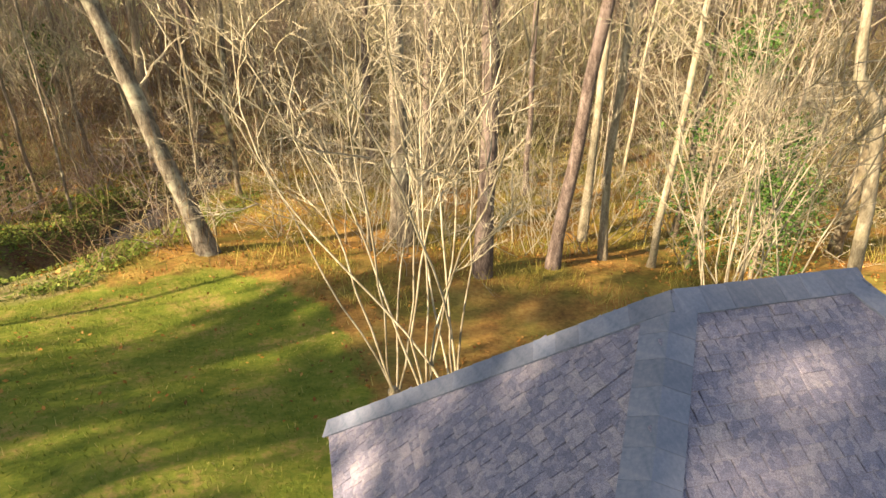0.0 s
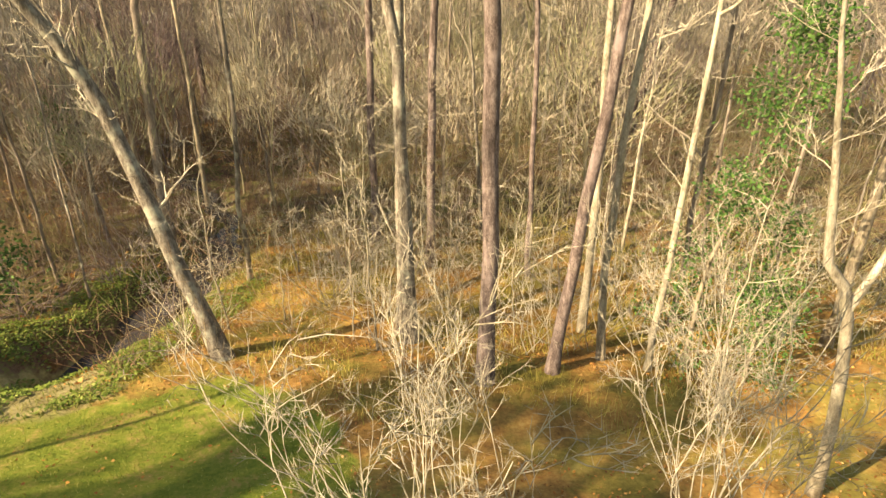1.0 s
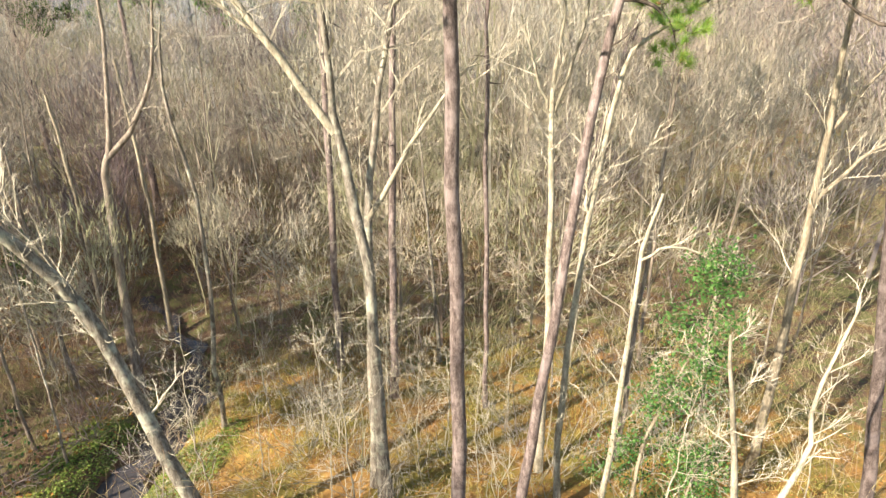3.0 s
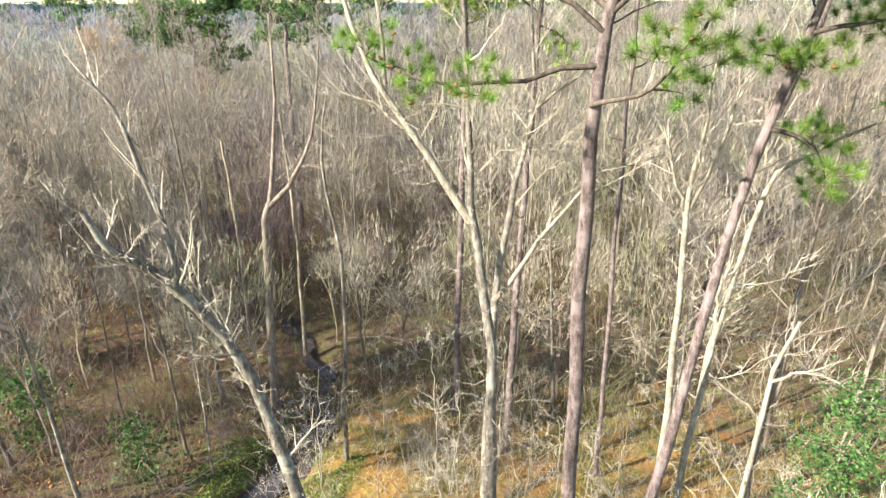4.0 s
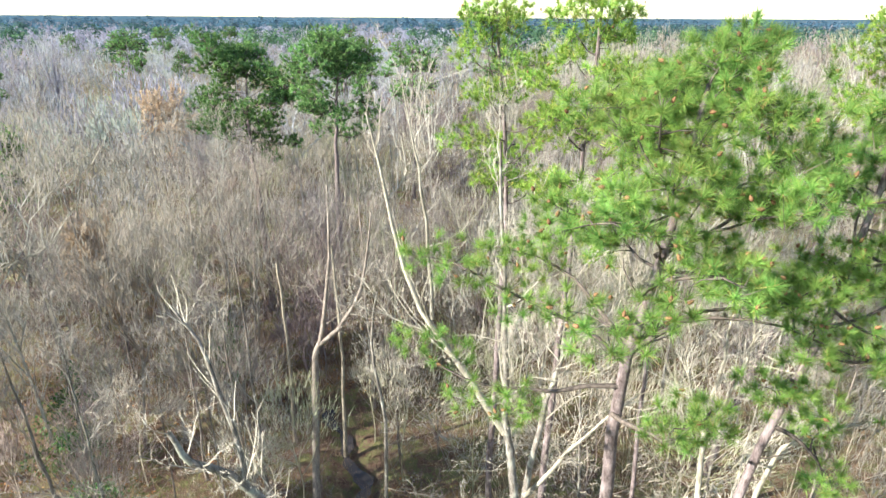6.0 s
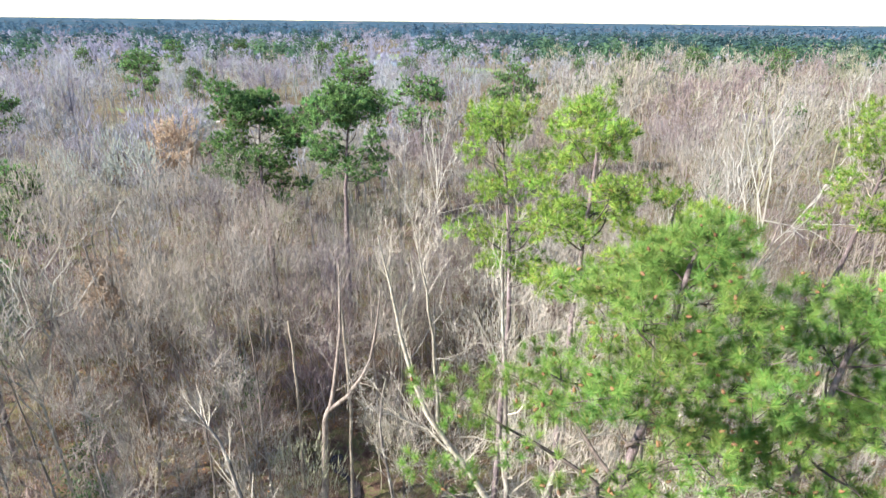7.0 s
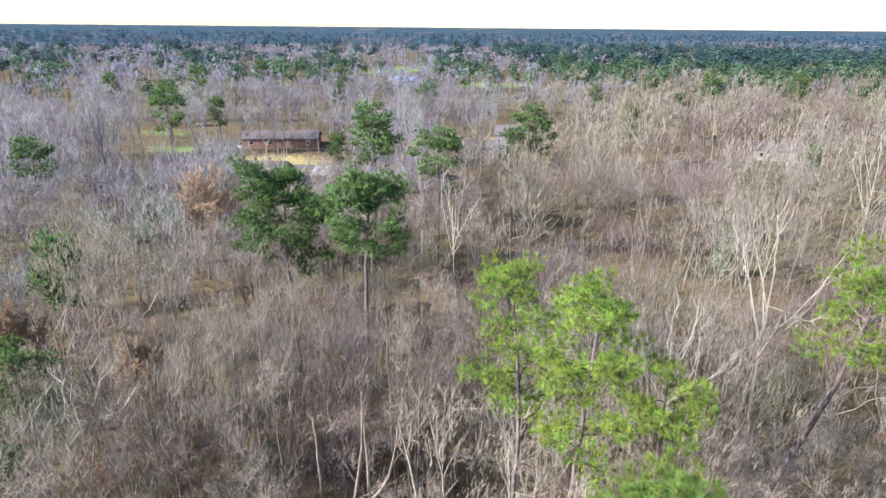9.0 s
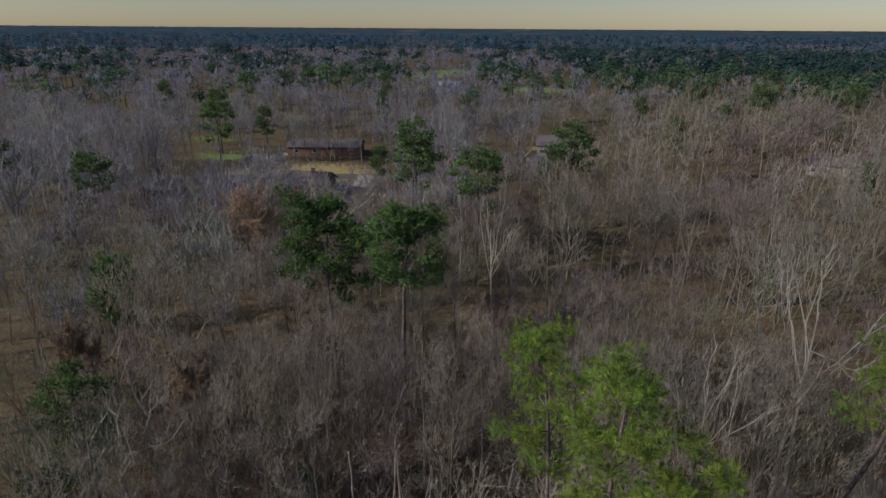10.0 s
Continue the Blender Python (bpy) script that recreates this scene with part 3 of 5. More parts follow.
# ---- the trees that stand apart ----
bare_tree("leaning_tree", "grey leaning tree with a broken forked top", [on(-6.2, 13.5), (-7.3, 13.75, 3.6), (-8.45, 14.05, 7.08), (-9.69, 13.1, 10.15), (-10.5, 12.2, 11.4), (-10.9, 12.1, 12.3)],
          0.235, 0.07, BARK_GREY, 11, [([(-9.6, 13.15, 10.0), (-9.5, 13.2, 10.9), (-10.05, 13.35, 13.0), (-10.6, 13.4, 14.5), (-11.5, 13.6, 15.4)], 0.11, 0.025),
                                       ([(-8.3, 14.0, 6.6), (-9.0, 14.2, 8.3), (-9.9, 14.1, 9.9)], 0.05, 0.02)],
          n_limbs=8, first=0.2, reach=1.9, twig=(5, 0.55, 0.014), twig_mat=TWIG_PALE, low=60)
bare_tree("forked_tree", "tall grey-barked tree with a high fork", [on(-1.35, 15.3), (-1.42, 15.2, 4.0), (-1.52, 15.2, 8.3), (-2.2, 15.8, 11.4), (-2.2, 15.8, 12.8), (-2.45, 15.9, 16.4), (-2.7, 16, 20.0)],
          0.2, 0.03, BARK_GREY, 12, [([(-2.2, 15.8, 11.3), (-3.4, 15.75, 13.1), (-4.75, 15.6, 15.2), (-5.6, 15.7, 17.6), (-6.3, 15.9, 20.6)], 0.13, 0.025),
                                       ([(-3.2, 15.8, 12.8), (-4.4, 15.8, 14.1), (-6.2, 15.9, 14.95)], 0.06, 0.02),
                                       ([(-4.4, 15.6, 14.9), (-4.65, 15.6, 18.6), (-5.2, 15.8, 20.8)], 0.06, 0.015)],
          n_limbs=12, first=0.6, reach=3.2, depth=2, kids=(3, 4), twig=(5, 0.5, 0.012), twig_mat=TWIG_PALE, low=60, stout=0.34, crook=0.26, limb_bark=BARK_PALE)
bare_tree("forked_tree", "grey tree with a long slanting side branch", [on(-1.75, 16.1), (-1.65, 16.1, 5.0), (-1.5, 16.1, 9.0), (-1.13, 16.2, 12.1), (-0.72, 16.2, 14.3), (-0.9, 16.3, 17.5)],
          0.16, 0.03, BARK_GREY, 13, [([(-1.5, 16.0, 8.9), (-0.45, 15.9, 10.7), (0.66, 15.9, 12.3), (1.5, 16, 13.2)], 0.08, 0.02), ([(-0.8, 16.2, 14.2), (0.1, 16.2, 14.9), (0.9, 16.2, 15.6)], 0.06, 0.02)],
          n_limbs=9, first=0.55, reach=2.8, depth=2, kids=(3, 4), twig=(5, 0.5, 0.012), twig_mat=TWIG_PALE, stout=0.34, crook=0.26, limb_bark=BARK_PALE)
NEAR = dict(pads=4, pad=(0.62, 0.44), gap=0.36, needles=125, length=0.27, width=0.0095)
pine("pine", "tall pine with reddish scaly bark, needles bright green", [on(0.84, 13.0), (0.82, 12.85, 6.0), (0.64, 12.45, 12.9), (0.72, 12.25, 16.4), (1.2, 12.5, 19.0), (1.6, 13.0, 21.8)],
     0.215, 21, 0.735, 3.4, 19, top=0.22, cones=230, own=[((0.55, 12.2, 15.0), (0.15, -1.0, 0.15), 2.9), ((0.7, 12.3, 16.6), (0.95, 0.1, 0.6), 3.9), ((0.66, 12.2, 16.3), (-0.75, -0.2, 0.85), 5.0), ((0.7, 12.3, 16.7), (-0.6, 0.5, 0.8), 4.2), ((0.72, 12.2, 17.3), (-0.4, -0.8, 0.5), 3.6),
                                              ((0.68, 12.25, 16.5), (0.75, -0.35, 0.85), 4.4), ((0.8, 12.2, 17.8), (0.4, -0.8, 0.5), 3.0), ((1.0, 12.4, 18.6), (0.6, 0.8, 0.7), 3.4), ((0.6, 12.2, 15.7), (-0.95, -0.15, 0.45), 4.6)], **NEAR)
pine("pine", "leaning pine with greyish-pink bark and a side crown", [on(2.58, 13.6), (2.85, 13.6, 3.0), (3.35, 13.55, 8.5), (3.95, 13.58, 13.7), (4.6, 13.6, 17.0), (5.1, 13.6, 21.0)],
     0.17, 22, 0.78, 2.6, 14, top=0.45, cones=90, side=(0.6, 0.1), own=[((4.25, 13.58, 15.6), (-0.8, -0.75, 0.1), 1.5), ((4.4, 13.6, 16.2), (0.9, -0.4, 0.1), 2.0), ((4.1, 13.58, 14.4), (0.8, -0.6, 0.1), 1.6)], **NEAR)
pine("pine", "tall pine with pale pinkish bark beside the house", [on(11.0, 11.5), (10.6, 11.5, 3.8), (9.44, 11.5, 9.56), (8.36, 11.4, 14.5), (8.2, 11.4, 19.0)], 0.19, 23, 0.68, 3.2, 14, cones=60, **{**NEAR, "needles": 40, "width": 0.018})
MID = dict(pads=4, pad=(0.58, 0.42), gap=0.35, needles=40, length=0.29, width=0.021, mat=NEEDLE_MID)
pine("pine", "straight pine with a rounded bright green crown", [on(-1.45, 21.6), (-1.2, 21.6, 8.0), (-0.9, 21.7, 16.0), (-0.6, 21.4, 23.3)], 0.17, 24, 0.67, 3.0, 21, top=0.5, cones=40, **MID)
pine("pine", "straight pine with an open bright green crown", [on(-4.0, 24.0), (-3.8, 23.8, 10.0), (-3.6, 23.6, 16.0), (-4.2, 23.5, 22.7)], 0.16, 25, 0.66, 3.0, 18, top=0.6, cones=20, **MID)
pine("pine", "slim young pine with a sparse tufted top", [on(2.3, 20.6), (2.1, 20.8, 10.0), (2.0, 21.0, 20.6)], 0.1, 26, 0.89, 1.7, 6, top=0.8, **MID)
pine("pine", "leaning pine with a loose yellow-green crown", [on(7.2, 31.6), (9.3, 31.4, 9.6), (10.8, 31.2, 16.0), (11.6, 31.2, 21.4)], 0.2, 27, 0.75, 3.3, 15, top=0.8, dead=6, wood=BARK_TAN, **MID)
DARK = dict(pads=4, pad=(0.9, 0.62), gap=0.42, needles=18, length=0.36, width=0.075, mat=NEEDLE_DARK)
pine("pine", "dark green pine with cloud-like tiers of needles", [on(-27.0, 44.0), (-27.6, 44.3, 9.0), (-28.0, 44.5, 14.0), (-27.7, 44.6, 20.0)], 0.27, 28, 0.58, 5.2, 26, top=0.6, side=(-0.2, 0), **DARK)
pine("pine", "dark green pine with a broad flat-tiered crown", [on(-20.4, 44.2), (-20.2, 43.9, 9.0), (-20.0, 43.7, 15.0), (-19.4, 43.8, 20.4)], 0.27, 29, 0.64, 4.4, 17, top=0.7, **DARK)
bare_tree("slender_tree", "slender pale tan tree with a crooked top", [on(4.0, 14.55), (3.8, 14.4, 2.8), (3.8, 14.0, 6.5), (4.14, 14.3, 10.05), (4.45, 14.3, 12.7), (4.95, 14.3, 13.6), (6.4, 14.3, 14.5)],
          0.11, 0.03, BARK_PALE, 31, [([(4.05, 14.3, 9.3), (3.9, 14.2, 10.4), (3.95, 14.2, 11.2)], 0.05, 0.02)], n_limbs=9, first=0.35, reach=1.7, twig=(5, 0.6, 0.014), twig_mat=TWIG_PALE, low=30)
bare_tree("slender_tree", "pale forked tree with upright limbs", [on(3.8, 16.8), (3.8, 17.1, 5.7), (3.57, 17.2, 11.0), (3.6, 17.2, 13.0), (3.75, 17.2, 15.6)], 0.13, 0.03, BARK_PALE, 32,
          [([(3.57, 17.2, 11.3), (3.1, 17.2, 12.5), (2.6, 17.2, 14.0)], 0.06, 0.02), ([(3.6, 17.2, 11.5), (4.2, 17.2, 13.5), (4.5, 17.3, 15.4)], 0.06, 0.02)],
          n_limbs=8, first=0.4, reach=2.0, twig=(5, 0.6, 0.015), twig_mat=TWIG_PALE)
bare_tree("dead_tree", "bleached white dead trunk with an arching branch", [on(5.1, 14.0), (4.92, 13.4, 1.6), (4.98, 13.3, 5.0), (5.07, 13.25, 8.9), (5.27, 13.0, 10.5)], 0.1, 0.035, BARK_PALE, 33,
          [([(5.07, 13.25, 8.8), (5.6, 13.2, 9.15), (6.5, 13.1, 8.95), (7.5, 13.0, 8.3)], 0.04, 0.012)], n_limbs=8, first=0.4, reach=1.5, depth=0, twig=(6, 0.5, 0.014), twig_mat=TWIG_PALE, low=16)
bare_tree("forked_tree", "pale smooth-barked tree with a wide low fork", [on(7.3, 9.7), (6.6, 8.85, 2.9), (6.21, 8.75, 5.1), (5.65, 8.75, 6.0), (5.5, 8.75, 7.0), (5.18, 8.75, 8.3), (4.98, 8.75, 9.5)], 0.115, 0.025, BARK_PALE, 34,
          [([(6.21, 8.75, 5.05), (6.6, 8.75, 6.15), (6.75, 8.7, 7.3), (6.6, 8.7, 8.6), (6.9, 8.7, 10.0)], 0.07, 0.018)], n_limbs=6, first=0.55, reach=1.4, twig=(5, 0.4, 0.01), twig_mat=TWIG_PALE)
bare_tree("tall_tree", "tall beige tree with spreading upper limbs", [on(10.9, 16.4), (10.4, 15.5, 1.5), (10.3, 15.5, 6.0), (10.26, 15.5, 9.3), (10.15, 15.5, 13.4), (10.1, 15.6, 16)], 0.17, 0.04, BARK_TAN, 35,
          [([(10.26, 15.5, 9.2), (11.2, 15.4, 10.6), (12.4, 15.4, 11.4)], 0.07, 0.02), ([(10.2, 15.5, 11), (10.8, 15.5, 12.2), (11.5, 15.5, 13.2)], 0.06, 0.02)],
          n_limbs=9, first=0.4, reach=2.4, twig=(5, 0.7, 0.016), twig_mat=TWIG_PALE)
bare_tree("dark_tree", "dark-barked tree with a lyre-shaped fork", [on(-12.6, 22.8), (-12.3, 23.0, 6.0), (-12.1, 23.0, 8.3), (-11.7, 23.0, 9.6), (-11.2, 23.0, 12.5), (-11.0, 23.0, 16.5)], 0.2, 0.04, BARK_DARK, 36,
          [([(-11.9, 23.0, 8.9), (-10.6, 23.0, 10.2), (-9.6, 23.0, 12.3), (-9.1, 23.0, 15.5)], 0.13, 0.03)], n_limbs=7, first=0.6, reach=2.2, twig=(5, 0.7, 0.018))
bare_tree("slender_tree", "slender grey tree with a leaning fork", [on(-7.9, 19.6), (-7.5, 18.9, 2.6), (-7.1, 18.7, 8.1), (-7.55, 18.7, 11.8), (-7.3, 18.8, 14)], 0.1, 0.03, BARK_GREY, 37, n_limbs=10, first=0.35, reach=1.8, twig=(5, 0.6, 0.015))
bare_tree("dark_tree", "dark bare tree with a broken spreading fork", [on(10.2, 45.4), (10.3, 45.5, 6.0), (10.4, 45.6, 9.6), (9.6, 45.6, 13.5)], 0.26, 0.05, BARK_DARK, 38,
          [([(10.4, 45.6, 9.4), (11.2, 45.6, 11.2), (11.8, 45.6, 14.0)], 0.15, 0.04), ([(10.3, 45.6, 9.0), (9.0, 45.4, 10.6), (8.4, 45.4, 13.0)], 0.12, 0.03)], n_limbs=6, first=0.6, reach=2.0, twig=(5, 0.7, 0.03))
for (x, y, h, seed) in ((-13.1, 27.6, 12.0, 41), (-16.6, 28.0, 10.5, 42)):
    bare_tree("tree_snag", "broken grey snag with a few stubs", [on(x, y), (x + 0.1, y, h * 0.5), (x - 0.1, y, h)], 0.12, 0.06, BARK_TAN, seed, n_limbs=5, first=0.5, reach=1.0, depth=0, twig=(3, 0.5, 0.016))


# ---- pale many-stemmed shrubs by the house ----
def shrub(x, y, heads, seed, stems, height, lean, tilt, label):
    """Cut-back trunks that end in knuckles, each with a sheaf of long pale shoots. heads: where the knuckles stand."""
    rng = np.random.default_rng(seed)
    ob = new("crape_shrub")
    base = np.array(on(x, y, 0.05))
    ob.location = base
    tagged(ob, label, "shrub", "bare shrubs by the house")
    fine = Limbs()
    for j, head in enumerate(heads):
        head = np.array(head) - base
        foot = np.array([math.cos(j * 2.1), math.sin(j * 2.1), 0]) * 0.12
        trunk = Limbs()
        trunk.tube(smooth_line([foot, foot * 0.6 + head * 0.5 + rng.normal(0, 0.04, 3), head * 0.97, head], 9), [0.06, 0.052, 0.05, 0.046, 0.044, 0.045, 0.05, 0.056, 0.03], 7)
        part("trunk", trunk.mesh("trunk", BARK_TAN, True), None, ob, "cut-back tan trunk ending in a knuckle")
        for k in range(stems):
            thick = Limbs()
            az = (k + j * 0.4) * 2 * math.pi / stems + rng.uniform(-0.4, 0.4)
            out = np.array([math.cos(az), math.sin(az), 0])
            w = out * lean * rng.uniform(0.3, 1.25) + np.array([tilt[0], tilt[1], 1.0])
            pts = bent(rng, head + out * 0.03, w, height * rng.uniform(0.7, 1.08), 10, 0.11, 0.02)
            thick.tube(pts, np.linspace(0.0095, 0.0035, 11), 6)
            for _ in range(4):
                f = rng.uniform(0.4, 0.95)
                q, d = along(pts, f)
                boughs(thick, fine, rng, q, d + rng.normal(0, 0.27, 3), height * rng.uniform(0.16, 0.34), 0.0045, 1, (3, 3), 0.22, 0.05, (7, 0.24, 0.0042))
            part("stem", thick.mesh("stem", BARK_PALE, True), None, ob)
    part("crown", fine.mesh("crown", TWIG_PALE), None, ob)
    return ob


shrub(0.42, 3.5, [(0.2, 3.62, 4.4), (0.45, 3.5, 4.5), (0.66, 3.42, 4.55)], 51, 5, 3.1, 0.46, (-0.15, 0.12), "bare pale many-stemmed shrub beside the house")
shrub(3.15, 5.0, [(3.0, 5.0, 3.9), (3.15, 5.1, 4.0), (3.38, 4.95, 3.95)], 53, 6, 3.6, 0.34, (-0.08, 0.04), "bare pale many-stemmed shrub beside the house")


# ---- evergreen by the white trunk ----
def evergreen(name, label, x, y, height, radius, count, seed, size=0.12):
    rng = np.random.default_rng(seed)
    wood, leaf = Limbs(), Limbs()
    pts = bent(rng, (0, 0, 0), (0.05, 0, 1), height, 8, 0.06, 0.1)
    wood.tube(pts, np.linspace(0.07, 0.015, 9), 6)
    at = []
    for k in range(26):
        p, d = along(pts, rng.uniform(0.08, 1.0))
        az = rng.uniform(0, 6.28)
        bp = bent(rng, p, (math.cos(az), math.sin(az), 0.15), radius * rng.uniform(0.4, 1.1) * (1.15 - 0.6 * p[2] / height), 4, 0.2, -0.02)
        wood.tube(bp, np.linspace(0.02, 0.006, 5), 3)
        for _ in range(count // 26):
            q, _d = along(bp, rng.uniform(0.3, 1.0))
            at.append(q + rng.normal(0, 0.26, 3))
    leaf.leaves(at, size * rng.uniform(0.6, 1.3, len(at)), rng)
    ob = new(name)
    ob.location = on(x, y, 0.05)
    tagged(ob, label, "evergreen")
    part("branchwork", wood.mesh("branchwork", BARK_TAN, True), None, ob)
    part("foliage", leaf.mesh("foliage", HOLLY), None, ob, "glossy dark green leaves")
    return ob


evergreen("holly_tree", "slim holly with glossy green leaves in tiers", 5.95, 13.9, 9.6, 1.4, 5200, 61, 0.095)
evergreen("holly_bush", "low glossy green holly bush on leaf litter", 7.4, 13.6, 2.8, 1.3, 2600, 63, 0.1)
evergreen("holly_bush", "green bush beside the bare trees", 10.5, 19.5, 3.2, 1.5, 1000, 64, 0.16)
evergreen("holly_bush", "green bush beside the creek bank", -14.5, 16.5, 3.5, 1.8, 1000, 65, 0.16)
evergreen("cedar_bush", "dull green cedar bush among bare trees", -27.5, 22.5, 5.5, 2.6, 2600, 67, 0.2)
evergreen("cedar_bush", "dull green cedar bush among bare trees", -21.5, 17.5, 4.0, 2.0, 1800, 68, 0.18)
evergreen("holly_bush", "green bush among the bare trees", -24.0, 33.0, 4.5, 2.0, 1300, 69, 0.22)
evergreen("holly_tree", "ivy-clad slim tree with green leaves", 14.2, 90.3, 9.0, 1.6, 1300, 66, 0.35)

# ---- scattered bare trees: a few kinds, copied ----
rng = np.random.default_rng(7)
KINDS = []
for k, (bark, h, r, tw, lab) in enumerate((
        (BARK_GREY, 15.5, 0.13, TWIG, "bare grey-barked woodland tree"), (BARK_TAN, 14.0, 0.1, TWIG, "bare tan-barked woodland tree"), (BARK_DARK, 15.0, 0.12, TWIG, "bare dark-barked woodland tree"),
        (BARK_GREY, 11.5, 0.075, TWIG, "thin bare grey woodland tree"), (BARK_PALE, 13.5, 0.09, TWIG_PALE, "bare pale-barked woodland tree"), (BARK_TAN, 9.5, 0.06, TWIG, "thin bare tan sapling"),
        (BARK_GREY, 17.0, 0.15, TWIG, "tall bare grey woodland tree"), (BARK_DARK, 12.0, 0.08, TWIG, "thin bare dark woodland tree"))):
    lean = rng.normal(0, 0.5, 2)
    KINDS.append(bare_tree("bare_tree", lab + " among undergrowth", [(0, 0, -60), (lean[0] * 0.3, lean[1] * 0.3, -60 + h * 0.5), (lean[0], lean[1], -60 + h)], r * 0.75, 0.015, bark, 70 + k,
                           n_limbs=9, first=0.3, reach=1.4 + h * 0.22, rise=1.25, depth=2, kids=(3, 4), twig=(4, 0.75, 0.017), twig_mat=tw, sides=6, light=True, stout=0.42, crook=0.24))
TAKEN = [(-6.2, 13.5), (-1.35, 15.3), (-1.7, 16), (0.6, 12.5), (2.45, 13.6), (11, 11.5), (-1.45, 21.4), (-4.4, 25), (4, 14.5), (3.8, 16.8), (5, 14), (6.7, 9.3), (10.9, 16.4), (-12.6, 22.8), (-7.9, 19.6),
         (-13.1, 27.6), (-16.6, 28), (-27, 44), (-20.4, 44.2), (7.2, 31.6), (2.3, 20.6)]


def clear(x, y, gap):
    return all((x - a) ** 2 + (y - b) ** 2 > gap * gap for a, b in TAKEN)


made = 0
while made < 115:
    r, az = math.sqrt(rng.uniform(17.5**2, 57**2)), rng.uniform(-0.72, 1.12)
    x, y = -math.sin(az) * r, math.cos(az) * r
    if float(creek_gap(x, y)) < 2.0 or not clear(x, y, 1.7) or (x > 2 and r < 24 and rng.random() < 0.6):
        continue
    TAKEN.append((x, y))
    k = KINDS[(0, 2, 3, 7, 2)[rng.integers(5)] if x < -9 and rng.random() < 0.75 else rng.integers(len(KINDS))]
    m = Matrix.Translation(on(x, y)) @ Matrix.Rotation(rng.uniform(0, 6.28), 4, "Z") @ Matrix.Rotation(rng.normal(0, 0.05), 4, "X") @ Matrix.Scale(rng.uniform(0.8, 1.12), 4)
    if made < len(KINDS):
        KINDS[made].matrix_basis = m
    else:
        c = copy_thing(k, m)
        c.scale = m.to_scale()
    made += 1

# low pale saplings with level zigzag branches
SAPLINGS = [bare_tree("sapling", "slender pale sapling with level zigzag twigs", [(0, 0, -60), (0.15, 0.1, -60 + h * 0.5), (-0.1, 0.1, -60 + h)], 0.03, 0.008, BARK_PALE, 110 + k, n_limbs=13, first=0.2, reach=1.5, rise=0.25,
                      depth=1, kids=(4, 4), twig=(5, 0.28, 0.007), twig_mat=TWIG_PALE, sides=5, stout=0.4, crook=0.4) for k, h in enumerate((5.5, 4.2, 6.5))]
SAPLING_SPOTS = [(-9.3, 17.2), (-8.6, 18.4), (-7.0, 15.6), (-5.6, 16.6), (-3.1, 15.4), (-2.2, 14.6), (-0.3, 16.6), (0.6, 18.2), (-3.8, 18.3), (1.7, 16.2), (2.9, 19.0), (5.6, 16.6), (6.8, 15.2), (8.4, 14.4),
                 (7.8, 18.2), (4.6, 20.5), (-6.3, 20.4), (-13.2, 19.0), (-14.8, 21.6), (-16.5, 18.4), (-18.0, 23.5), (-1.6, 20.5), (9.6, 19.6), (11.4, 14.2), (6.2, 12.0), (-20.5, 19.5)]
for k, (x, y) in enumerate(SAPLING_SPOTS):
    m = Matrix.Translation(on(x, y, 0.05)) @ Matrix.Rotation(k * 1.7, 4, "Z") @ Matrix.Scale(0.75 + 0.4 * ((k * 0.37) % 1), 4)
    if k < 3:
        SAPLINGS[k].matrix_basis = m
    else:
        copy_thing(SAPLINGS[k % 3], m).scale = m.to_scale()

# trees behind and beside the house, unseen, added sunward to dapple roof and lawn
for k in range(3):
    x, y = -16 + rng.normal(0, 2.2), -0.5 + rng.normal(0, 2.2)
    copy_thing(KINDS[k % len(KINDS)], Matrix.Translation(on(x, y)) @ Matrix.Rotation(rng.uniform(0, 6.28), 4, "Z"))
for k, (x, y) in enumerate(((-24, -6), (-29, -6), (-7, -13.5), (-13, -12.5))):
    copy_thing(KINDS[(0, 6, 1, 2)[k]], Matrix.Translation(on(x, y)) @ Matrix.Rotation(k * 2.1, 4, "Z"))

# bare trees before the low house
for k, (x, y) in enumerate(((-107, 99), (-101, 98), (-111, 103), (-104, 103), (-98, 101), (-113, 99), (-108, 94))):
    copy_thing(KINDS[(0, 6, 2, 1)[k % 4]], Matrix.Translation(on(x, y)) @ Matrix.Rotation(k * 1.3, 4, "Z"))

# bare trees before the long brick house
for k, (x, y) in enumerate(((-97, 152.5), (-91, 151), (-104, 154), (-87.5, 148), (-94, 149))):
    copy_thing(KINDS[(0, 6, 1, 4, 2)[k]], Matrix.Translation(on(x, y)) @ Matrix.Rotation(k * 1.1, 4, "Z"))

# ---- pines further off, and unseen ones added for shade ----
FARPINES = []
for k, (h, cr, reach, limbs, gap, needles, length, width) in enumerate((
        (20.4, 0.6, 4.2, 18, 0.55, 12, 0.4, 0.1), (21.6, 0.66, 3.8, 15, 0.55, 12, 0.4, 0.1), (18.0, 0.56, 3.0, 18, 0.66, 9, 0.5, 0.17), (20.5, 0.64, 4.0, 17, 0.66, 9, 0.5, 0.17))):
    FARPINES.append(pine("pine", "dark green pine standing above bare woods", [(0, 0, -60), (0.2, 0.1, -60 + h * 0.5), (-0.2, 0.2, -60 + h)], 0.28, 90 + k, cr, reach, limbs, 3, (1.05, 0.75), gap, needles, length, width,
                         3, 0, NEEDLE_DARK, 0.7))
